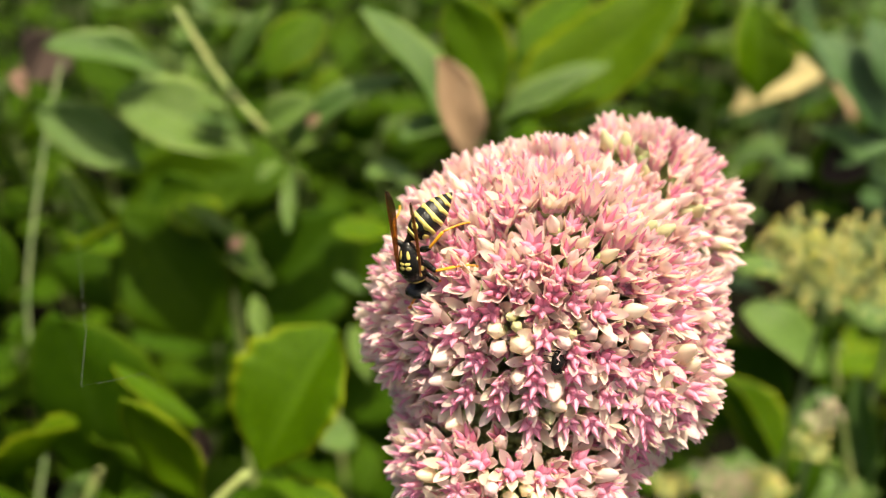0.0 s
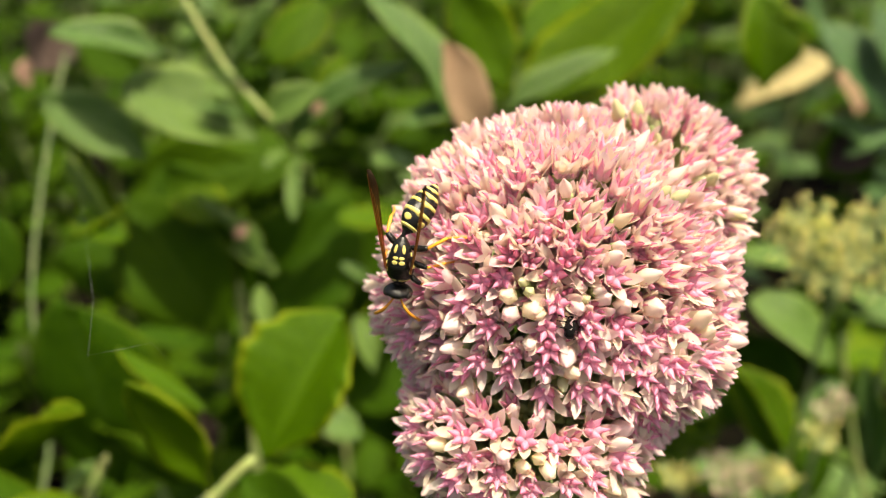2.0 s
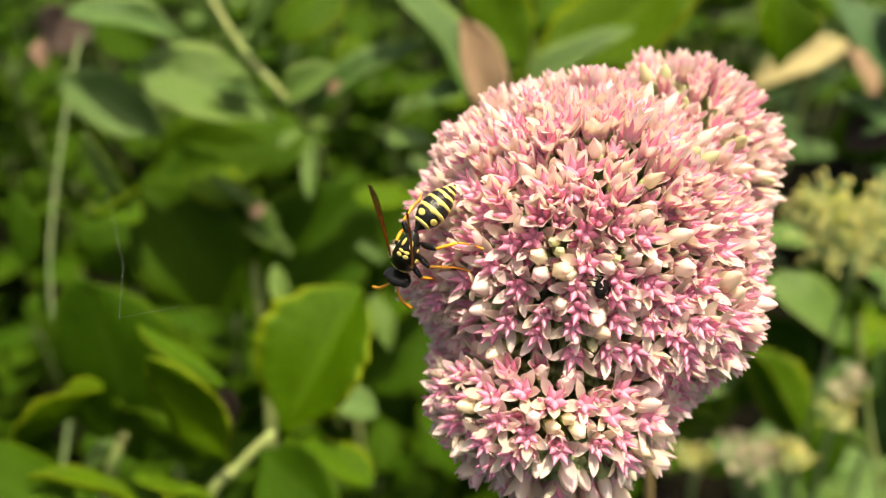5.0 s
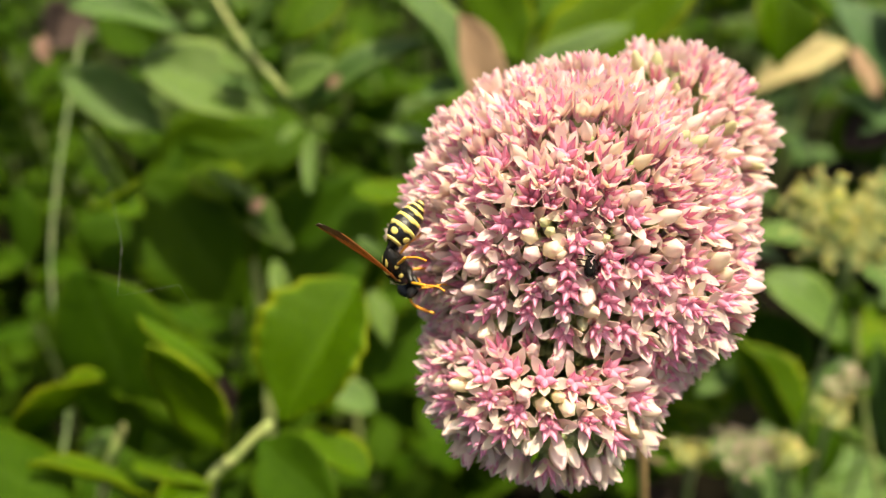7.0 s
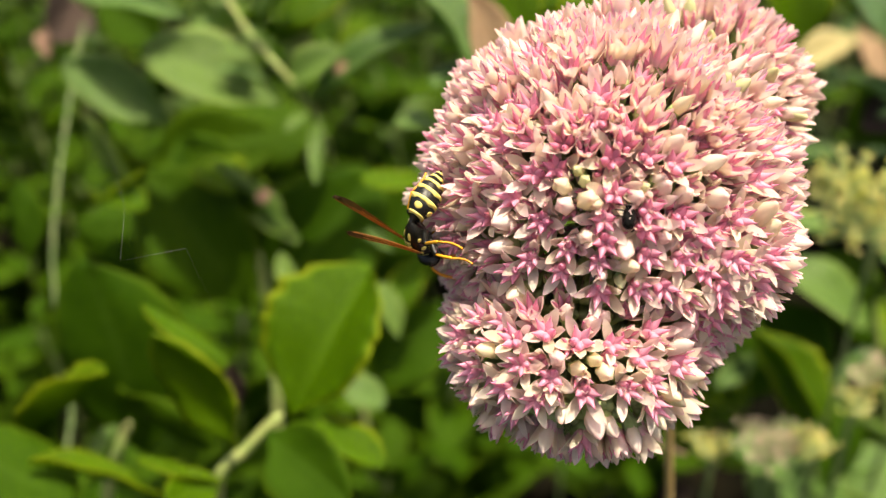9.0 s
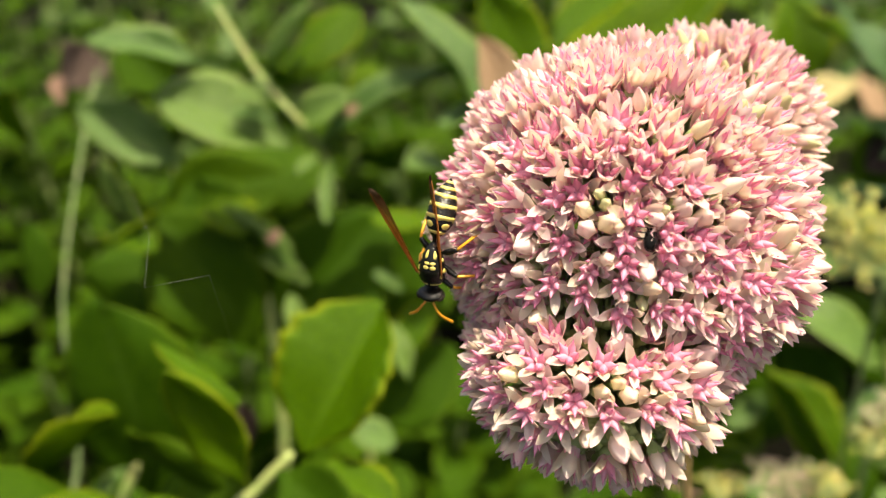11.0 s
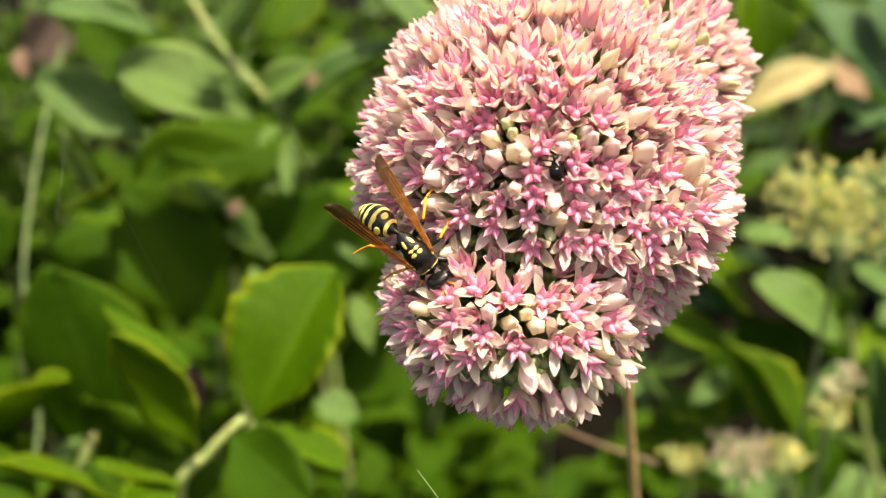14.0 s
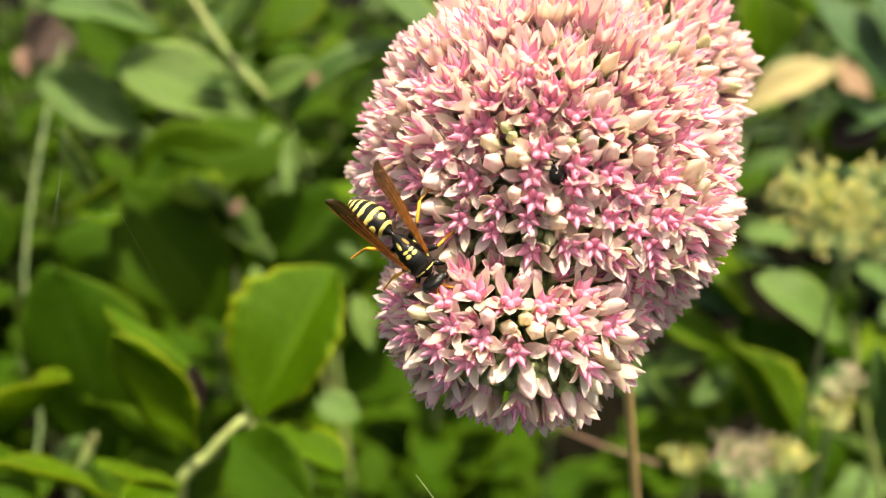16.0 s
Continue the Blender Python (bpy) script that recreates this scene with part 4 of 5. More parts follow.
leafy_plant("stonecrop shoot with broad leaves, some coloured dark for shade", [(-0.1210, 0.1971, -0.0120), (-0.1210, 0.1971, 0.1891), (-0.1055, 0.1893, 0.2561), (-0.0940, 0.1943, 0.2849)], 0.0024, STEM, [
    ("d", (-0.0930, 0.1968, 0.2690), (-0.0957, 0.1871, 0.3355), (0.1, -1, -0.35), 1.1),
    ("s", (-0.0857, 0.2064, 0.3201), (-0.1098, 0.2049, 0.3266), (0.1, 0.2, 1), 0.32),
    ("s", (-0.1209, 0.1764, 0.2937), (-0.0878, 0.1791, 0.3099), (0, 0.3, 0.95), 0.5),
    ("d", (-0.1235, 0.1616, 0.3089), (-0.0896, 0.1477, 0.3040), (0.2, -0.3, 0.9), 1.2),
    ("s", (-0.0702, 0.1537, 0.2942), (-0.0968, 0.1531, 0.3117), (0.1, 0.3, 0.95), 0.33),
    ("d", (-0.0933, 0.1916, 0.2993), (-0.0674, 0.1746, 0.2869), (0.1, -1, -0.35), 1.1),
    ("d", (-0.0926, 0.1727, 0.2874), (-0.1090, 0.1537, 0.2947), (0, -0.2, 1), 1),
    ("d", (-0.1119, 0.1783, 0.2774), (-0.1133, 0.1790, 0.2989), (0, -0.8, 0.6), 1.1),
    ("g", (-0.1041, 0.2127, 0.3176), (-0.1121, 0.2072, 0.3182), (0, -0.2, 1), 1),
    ("g", (-0.0948, 0.1890, 0.2872), (-0.1015, 0.1808, 0.2819), (0, -0.4, 0.9), 1.2),
], 103)
shoot, foot, rnd = leafy_plant("stonecrop shoot with many leaves coloured dark for shade", [(-0.0705, 0.2606, -0.0120), (-0.0705, 0.2606, 0.1784), (-0.0682, 0.2676, 0.2515), (-0.0722, 0.2817, 0.2966)], 0.0024, STEM, [
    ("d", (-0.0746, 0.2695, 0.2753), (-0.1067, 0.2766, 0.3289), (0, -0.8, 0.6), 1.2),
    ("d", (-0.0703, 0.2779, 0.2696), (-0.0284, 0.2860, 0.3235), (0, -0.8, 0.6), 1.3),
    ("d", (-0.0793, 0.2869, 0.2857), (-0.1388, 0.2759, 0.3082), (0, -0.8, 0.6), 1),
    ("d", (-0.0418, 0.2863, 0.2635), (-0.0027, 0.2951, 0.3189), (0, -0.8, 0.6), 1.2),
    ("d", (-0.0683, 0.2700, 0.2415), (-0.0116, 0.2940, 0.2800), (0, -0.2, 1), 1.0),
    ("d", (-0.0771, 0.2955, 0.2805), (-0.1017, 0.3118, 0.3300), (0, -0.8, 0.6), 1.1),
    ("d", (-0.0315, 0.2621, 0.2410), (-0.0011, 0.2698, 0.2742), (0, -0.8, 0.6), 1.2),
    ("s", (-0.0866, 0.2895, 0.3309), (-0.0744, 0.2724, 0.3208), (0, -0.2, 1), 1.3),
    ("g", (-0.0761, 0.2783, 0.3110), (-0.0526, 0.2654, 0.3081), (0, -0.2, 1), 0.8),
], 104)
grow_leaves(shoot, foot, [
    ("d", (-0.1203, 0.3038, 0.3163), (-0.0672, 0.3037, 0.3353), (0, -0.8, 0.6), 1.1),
    ("g", (-0.0500, 0.2382, 0.2959), (-0.0561, 0.2509, 0.3104), (0, -0.6, 0.8), 0.8),
    ("g", (-0.0145, 0.2306, 0.2867), (-0.0207, 0.2429, 0.3027), (0.2, -0.6, 0.8), 0.9),
    ("g", (-0.0167, 0.2596, 0.3048), (-0.0280, 0.2648, 0.3110), (0, -0.5, 0.85), 0.8),
    ("s", (-0.0212, 0.2565, 0.2759), (-0.0083, 0.2675, 0.2982), (0.2, -0.6, 0.8), 0.8),
    ("g", (-0.0354, 0.2282, 0.2685), (-0.0205, 0.2214, 0.2680), (0.2, -0.45, 0.9), 1.5),
], rnd)
leafy_plant("weathered grey-green stalk with withered leaf bases", [(-0.1287, 0.2006, -0.0120), (-0.1287, 0.2006, 0.2157), (-0.1281, 0.2246, 0.2682), (-0.1342, 0.2481, 0.3098), (-0.1347, 0.2909, 0.3547), (-0.1381, 0.3243, 0.3732)], 0.0009, STEM_GREY, [
    ("s", (-0.1100, 0.2351, 0.3368), (-0.0863, 0.2295, 0.3469), (0, 0.1, 1), 0.6),
    ("g", (-0.1012, 0.2475, 0.3383), (-0.1097, 0.2492, 0.3617), (-0.5, -0.7, 0.5), 0.8),
    ("d", (-0.1334, 0.2353, 0.3175), (-0.1353, 0.2384, 0.3432), (0, -0.8, 0.6), 0.8),
    ("s", (-0.1458, 0.2708, 0.3600), (-0.1421, 0.2589, 0.3795), (0, -0.8, 0.6), 1),
], 105)

# ---- small things round the flower ----

def loose_leaf(name, label, mesh, base, tip, facing, wide):
    leaf = thing(name, label, "leaf", base)
    m = Matrix.Translation(-Vector(base)) @ blade_pose(base, tip, facing, wide)
    part("blade", mesh, leaf, m)
    tops = [mesh.vertices[i * 9 + 4].co + Vector((0, 0, 0.002)) for i in range(0, 36, 3)]
    v, f, s = tube(tops, [0.016 - 0.001 * i for i in range(len(tops))], 6)
    part("midrib", mesh_of("midrib", v, f, mesh.materials[0]), leaf, m)
    return leaf


def bud_cluster(label, centre, radius, count, tint, foot, seed):
    """A dome of closed buds on a thin stem."""
    rnd = random.Random(seed)
    plant = thing("bud_cluster", label, "flower", foot, "unopened clusters behind the flower")
    back = Vector(foot)
    c = Vector(centre)
    v, f, s = tube(smooth_line([Vector((0, 0, 0)), (c - back) * 0.5 + Vector((0.004, 0, 0)), c - back]), [0.0007] * 13, 7)
    part("stem", mesh_of("stem", v, f, STEM_GREY), plant)
    pieces = []
    tufts = [Vector((rnd.uniform(-0.75, 0.75), rnd.uniform(-0.5, 0.5), rnd.uniform(-0.5, 0.6))) * radius for _ in range(11)]
    for k in range(count):
        z = 1 - 1.5 * rnd.random()
        a = k * 2.399963
        d = Vector((math.sqrt(max(0, 1 - z * z)) * math.cos(a), math.sqrt(max(0, 1 - z * z)) * math.sin(a), z))
        p = c - back + tufts[k % 11] + radius * d * rnd.uniform(0.25, 0.55)
        m = frame_on(p, d + Vector((rnd.uniform(-0.4, 0.4), rnd.uniform(-0.4, 0.4), 0.2)), 0) @ Matrix.Scale(rnd.uniform(0.38, 0.6), 4)
        pieces += [(*rnd.choice(BUD_FORMS[:3]), 0, m), (*CUP_FORM, 1, m)]
    ob = part("bud_mass", mesh_from_pieces("bud_mass", pieces, (tint, STALK)), plant)
    tagged(ob, kind="stuff")
    return plant


def strand(name, label, category, line, radii, mat, steps=6):
    foot = Vector(line[0])
    v, f, s = tube(smooth_line([Vector(p) - foot for p in line], steps), radii, 7)
    ob = tagged(new(name, mesh_of(name, v, f, mat)), label, category)
    ob.location = foot
    return ob


BUD_GREEN = plain("green_bud", (0.82, 0.80, 0.20), 0.5, (0.86, 0.74, 0.34), 200.0, glow=0.35)
BUD_DULL = plain("faded_pink_bud", (0.68, 0.48, 0.38), 0.6, (0.72, 0.58, 0.42), 200.0, glow=0.2)
DRY_LEAF = leaf_mesh("dry_leaf", DEAD, 0.55, 0.5, -0.2, 0.02, 31, 0.008)
SCRAP_LEAF = leaf_mesh("dry_leaf", DEAD_DULL, 0.6, 0.9, -0.3, 0.12, 37, 0.008)
DARK_LEAF = leaf_mesh("dry_leaf", DEAD_DARK, 0.6, 1.6, 0.3, 0.02, 33, 0.008)
PALE_LEAF = leaf_mesh("dry_leaf", DEAD_PALE, 0.42, 0.9, -0.25, 0.03, 32, 0.008)


def build_beetle(at):
    bug = thing("beetle", "small glossy black beetle hidden between the florets", "beetle", at)
    v, f, s = blob(mm([(-1.6, 0, 0.1, 0.1), (-1.3, 0.05, 0.7, 0.5), (-0.5, 0.1, 1.0, 0.75), (0.4, 0.1, 0.95, 0.7), (0.8, 0.0, 0.75, 0.55), (0.85, 0, 0.6, 0.4)]), 14)
    part("body", mesh_of("body", v, f, BEETLE_SHELL), bug)
    v, f, s = blob(mm([(0.85, 0, 0.5, 0.4), (1.0, 0, 0.7, 0.5), (1.4, 0, 0.6, 0.45), (1.7, -0.05, 0.35, 0.3), (1.9, -0.1, 0.1, 0.1)]), 12)
    part("head", mesh_of("head", v, f, BEETLE_SHELL), bug)
    for side in (1, -1):
        for x in (-0.7, 0.1, 0.8):
            v, f, s = tube([Vector((x, 0.7 * side, -0.2)) * MM, Vector((x - 0.1, 1.5 * side, 0.2)) * MM, Vector((x - 0.2, 2.1 * side, -0.8)) * MM], [0.13 * MM, 0.11 * MM, 0.06 * MM], 6)
            part("leg", mesh_of("leg", v, f, BEETLE_SHELL), bug)
    bug.scale = (0.95, 0.95, 0.95)
    bug.rotation_euler = (radians(65), radians(-35), radians(70))
    return bug


loose_leaf("dry_leaf", "curled dry brown leaf caught between green leaves", DRY_LEAF, (0.0207, 0.2351, 0.3646), (0.0125, 0.2319, 0.3995), (0.2, -0.5, 0.85), 0.8)
loose_leaf("dry_leaf", "pale yellow withered leaf lying on the weeds", PALE_LEAF, (0.2906, 0.5710, 0.2988), (0.2174, 0.5493, 0.2785), (0.1, -0.45, 0.9), 0.78)
loose_leaf("dry_leaf", "curled tan brown leaf behind the pale one", DRY_LEAF, (0.2909, 0.5851, 0.3004), (0.3071, 0.5547, 0.2654), (0.3, -0.7, 0.3), 0.9)
loose_leaf("dry_leaf", "dark brown shrivelled leaf among the stems", DARK_LEAF, (-0.1471, 0.3400, 0.3807), (-0.1521, 0.3193, 0.3646), (0.3, -1, -0.2), 1.2)
loose_leaf("dry_leaf", "dark brown crumpled leaf below the weeds", DARK_LEAF, (0.1707, 0.3038, 0.3507), (0.1554, 0.2942, 0.3340), (0.3, -0.6, 0.6), 1.2)
loose_leaf("dry_leaf", "small reddish withered leaf tip on a green leaf", DRY_LEAF, (-0.0323, 0.2531, 0.3711), (-0.0282, 0.2525, 0.3760), (0, -0.8, 0.4), 1)
loose_leaf("dry_leaf", "small orange brown leaf scrap in the shade", SCRAP_LEAF, (-0.0602, 0.2444, 0.3320), (-0.0556, 0.2448, 0.3366), (0, -0.8, 0.4), 1)
loose_leaf("dry_leaf", "orange brown fallen leaf low under the flower", DARK_LEAF, (0.0853, 0.2399, 0.1993), (0.0963, 0.2361, 0.2127), (0, -0.5, 0.8), 1)
loose_leaf("dry_leaf", "dark purple brown shrivelled leaf at a stem joint", DARK_LEAF, (-0.0484, 0.1594, 0.3177), (-0.0505, 0.1626, 0.3295), (0.4, -0.8, 0.4), 0.6)
bud_cluster("pale green unopened stonecrop bud cluster among weeds", (0.1243, 0.2116, 0.3447), 0.0168, 640, BUD_GREEN, (0.1343, 0.2416, -0.0120), 1)
bud_cluster("faded pinkish brown stonecrop cluster low in the bed", (0.1083, 0.2106, 0.2576), 0.0095, 240, BUD_DULL, (0.1157, 0.2396, -0.0120), 2)
bud_cluster("yellow green bud cluster beside the faded one", (0.1220, 0.2101, 0.2554), 0.0077, 180, BUD_GREEN, (0.1320, 0.2401, -0.0120), 3)
bud_cluster("yellow green bud cluster low among the weeds", (0.0925, 0.2207, 0.2467), 0.0069, 130, BUD_GREEN, (0.1104, 0.2561, -0.0120), 6)
bud_cluster("small greyish pink flower cluster among dark leaves", (0.1405, 0.2229, 0.2775), 0.0060, 50, BUD_DULL, (0.1505, 0.2529, -0.0120), 4)
bud_cluster("small green bud cluster under the pink one", (0.1365, 0.2182, 0.2693), 0.0060, 50, BUD_GREEN, (0.1465, 0.2482, -0.0120), 5)
strand("grass_blade", "thin dry grey grass blade standing below the flower", "grass", [(0.2106, 0.0832, -0.0120), (0.1089, 0.0798, 0.1796), (0.0072, 0.0763, 0.3712)], [0.0005 * (1 - 0.9 * i / 12) for i in range(13)], STEM_GREY)
strand("weed_stem", "thin arching grey-green weed stem", "stem", [(0.1253, 0.3031, 0.3252), (0.1289, 0.3075, 0.3342), (0.1385, 0.3092, 0.3374), (0.1467, 0.3075, 0.3339), (0.1510, 0.3031, 0.3248)], [0.0014 * (1 - 0.6 * i / 24) for i in range(25)], STEM_GREY)
strand("dry_stalk", "thin tan dry stalk lying across the dark leaves", "stalk", [(0.0713, 0.1852, 0.2769), (0.0548, 0.1836, 0.2852), (0.0407, 0.1821, 0.2936)], [0.0006 * (1 - 0.5 * i / 12) for i in range(13)], DEAD_DULL)
strand("spider_thread", "fine white spider thread strung between leaves", "thread", [(-0.0803, 0.1914, 0.3808), (-0.0369, 0.0970, 0.4021), (-0.0367, 0.0920, 0.3973), (-0.0327, 0.0924, 0.3979), (-0.0290, 0.0937, 0.3980), (-0.0475, 0.1626, 0.3294)], [0.000013] * 6, SILK, 1)
loose_leaf("dry_leaf", "small pinkish dry leaf tip on a dark leaf", SCRAP_LEAF, (-0.1520, 0.3192, 0.3725), (-0.1495, 0.3098, 0.3641), (0.2, -1, -0.4), 0.8)


def mm(rings):
    return [(r[0] * MM, r[1] * MM, r[2] * 1.1 * MM, r[3] * 1.1 * MM) for r in rings]


build_beetle((0.0235, 0.0862, 0.4053))

# ---- the wasp ----
def ring_patch(rings_at, x0, x1, a0, a1, proud, wave, seed):
    """A raised patch on a body of rings along x, from angle a0 to a1 (90: the back)."""
    n, verts, faces = 36, [], []
    for i in range(n + 1):
        a = radians(a0 + (a1 - a0) * i / n)
        edge = wave * (0.55 + 0.35 * math.cos(4 * (a - math.pi / 2)) + 0.25 * math.cos(9 * (a - math.pi / 2) + seed))
        for lift in (1, 0):
            for x in (x0 + edge, (x0 + x1) / 2, x1):
                z, ry, rz = rings_at(x)
                g = proud if lift else -proud
                verts.append((x, (ry + g) * math.cos(a), z + (rz + g) * math.sin(a)))
    for i in range(n):
        o, p = i * 6, (i + 1) * 6
        for a, b in ((0, 1), (1, 2)):
            faces.append((o + a, p + a, p + b, o + b))
            faces.append((o + 3 + b, p + 3 + b, p + 3 + a, o + 3 + a))
        faces.append((o, o + 3, p + 3, p))
        faces.append((o + 2, p + 2, p + 5, o + 5))
    return verts, faces


def oval_mark(rings_at, x, a, lx, la, proud):
    """A rounded, raised spot on a body of rings, centred at x and angle a."""
    n, verts, faces = 16, [], []
    for s, g in ((0.0, proud), (0.65, proud), (1.0, 0.5 * proud), (1.02, -proud)):
        for k in range(n if s else 1):
            w = 2 * math.pi * k / n
            px, b = x + lx * s * math.cos(w), radians(a + la * s * math.sin(w))
            z, ry, rz = rings_at(px)
            verts.append((px, (ry + g) * math.cos(b), z + (rz + g) * math.sin(b)))
    for k in range(n):
        k2 = (k + 1) % n
        faces.append((0, 1 + k, 1 + k2))
        for o in (1, 1 + n):
            faces.append((o + k, o + n + k, o + n + k2, o + k2))
    return verts, faces


def rings_reader(rings):
    xs = [r[0] for r in rings]

    def read(x):
        if xs[0] > xs[-1]:
            return tuple(float(np.interp(-x, [-v for v in xs], [r[k] for r in rings])) for k in (1, 2, 3))
        return tuple(float(np.interp(x, xs, [r[k] for r in rings])) for k in (1, 2, 3))
    return read


def slim(rings):
    return [(x, z, y * 1.02, h * 1.0) for x, z, y, h in mm(rings)]


def stout(rings):
    return [(x, z, y * 0.86, h * 0.88) for x, z, y, h in mm(rings)]


THORAX = slim([(-3.5, -0.25, 0.16, 0.18), (-3.2, -0.18, 0.42, 0.45), (-2.6, -0.05, 0.80, 0.85), (-1.8, 0.05, 1.08, 1.15), (-0.9, 0.12, 1.30, 1.35), (0.2, 0.1, 1.52, 1.5), (1.2, 0.0, 1.52, 1.42), (2.0, -0.1, 1.28, 1.1), (2.6, -0.15, 0.8, 0.72), (2.9, -0.2, 0.3, 0.3)])
HEAD = mm([(-0.75, 0.0, 0.5, 0.5), (-0.65, 0.0, 1.25, 1.05), (-0.2, 0.0, 1.72, 1.45), (0.25, -0.05, 1.62, 1.5), (0.6, -0.2, 1.15, 1.3), (0.85, -0.4, 0.6, 0.9), (0.95, -0.5, 0.2, 0.4)])
ABDOMEN_FORM = stout([(0.1, 0.0, 0.2, 0.2), (-0.5, 0.0, 0.35, 0.4), (-1.0, 0.02, 0.85, 0.8), (-1.6, 0.0, 1.35, 1.25), (-2.4, -0.05, 1.75, 1.6), (-3.4, -0.15, 1.92, 1.78), (-4.4, -0.3, 1.86, 1.7), (-5.4, -0.5, 1.62, 1.45), (-6.3, -0.75, 1.25, 1.1), (-7.1, -1.0, 0.8, 0.72), (-7.7, -1.2, 0.38, 0.36), (-8.1, -1.35, 0.08, 0.1)])


def finer(rings, n=40):
    read = rings_reader(rings)
    x0, x1 = rings[0][0], rings[-1][0]
    out = []
    for i in range(n + 1):
        x = x0 + (x1 - x0) * i / n
        out.append((x, *read(x)))
    for _ in range(2):
        out = [out[0]] + [tuple((out[i - 1][k] + 2 * out[i][k] + out[i + 1][k]) / 4 for k in range(4)) for i in range(1, n)] + [out[-1]]
    return out


def build_wing(name, sign, wasp):
    """The folded fore wing, 12.8 mm long along x; sign: the side on which its stiff front edge lies."""
    n = 22
    verts, faces, share = [], [], []
    for lift in (1, -1):
        for i in range(n + 1):
            t = i / n
            front = 0.20 + 0.30 * math.sin(math.pi * min(1, t * 0.9)) * (1 if t < 0.86 else max(0.0, (1 - t) / 0.14) ** 0.55)
            rear = (0.22 + 1.25 * t ** 1.3) * (1 if t < 0.8 else max(0.02, (1 - ((t - 0.8) / 0.2) ** 2)) ** 0.6)
            for j in range(5):
                s = j / 4
                y = sign * (front * (1 - s) - rear * s)
                z = 0.22 * math.sin(math.pi * s) * t + 0.10 * math.sin(9 * s + 2 * t) * t + lift * 0.014 + 0.5 * t * t
                verts.append((t * 12.8 * MM, y * MM, z * MM))
                share.append(t)
    m = (n + 1) * 5
    for i in range(n):
        for j in range(4):
            a, b = i * 5 + j, (i + 1) * 5 + j
            faces.append((a, b, b + 1, a + 1))
            faces.append((m + a + 1, m + b + 1, m + b, m + a))
        for j in (0, 4):
            a, b = i * 5 + j, (i + 1) * 5 + j
            faces.append((a, m + a, m + b, b))
    wing = part(name, mesh_of("wing", verts, faces, WING, share), wasp, None, "smoky amber folded wing")
    for k, (s, t1, r) in enumerate(((0.0, 0.97, 0.085), (0.22, 0.86, 0.05), (0.5, 0.8, 0.04), (0.78, 0.7, 0.035))):
        line = []
        for i in range(0, int(n * t1) + 1):
            a, b = Vector(verts[i * 5 + int(s * 4)]), Vector(verts[i * 5 + min(4, int(s * 4) + 1)])
            line.append(a.lerp(b, s * 4 - int(s * 4)) + Vector((0, 0, 0.01 * MM)))
        v, f, sh = tube(line, [r * MM * (1 - 0.5 * i / len(line)) for i in range(len(line))], 5)
        part("vein", mesh_of("vein", v, f, VEIN), wing)
    return wing


def build_leg(wasp, name, joints, sizes):
    a, b, c, d = [Vector(j) * MM for j in joints]
    v, f, s = tube(smooth_line([a, a.lerp(b, 0.5) + Vector((0, 0, 0.1 * MM)), b], 4), [MM * sizes[0] * q for q in (0.7, 0.9, 1.1, 1.2, 1.2, 1.1, 1.0, 0.9, 0.75)], 8)
    leg = part(name, mesh_of("femur", v, f, CHITIN), wasp)
    v, f, s = tube([b, b.lerp(c, 0.1), b.lerp(c, 0.5), b.lerp(c, 0.9), c], [MM * sizes[1] * q for q in (0.6, 0.8, 0.85, 0.95, 0.6)], 7)
    part("tibia", mesh_of("tibia", v, f, SHIN), leg, None, "amber shin")
    line, radii = [], []
    for k in range(5):
        for e in (0.05, 0.5, 0.95):
            line.append(c.lerp(d, (k + e) / 5) + Vector((0, 0, -0.3 * MM * math.sin(math.pi * (k + e) / 5))))
            radii.append(MM * sizes[2] * (0.8 + 0.35 * (e > 0.4)))
    v, f, s = tube(line, radii, 6)
    part("tarsus", mesh_of("tarsus", v, f, ORANGE), leg, None, "jointed orange foot")
    return leg


def mirrored(joints):
    return [(x, -y * 0.66, z - 0.25 * abs(y)) for x, y, z in joints]


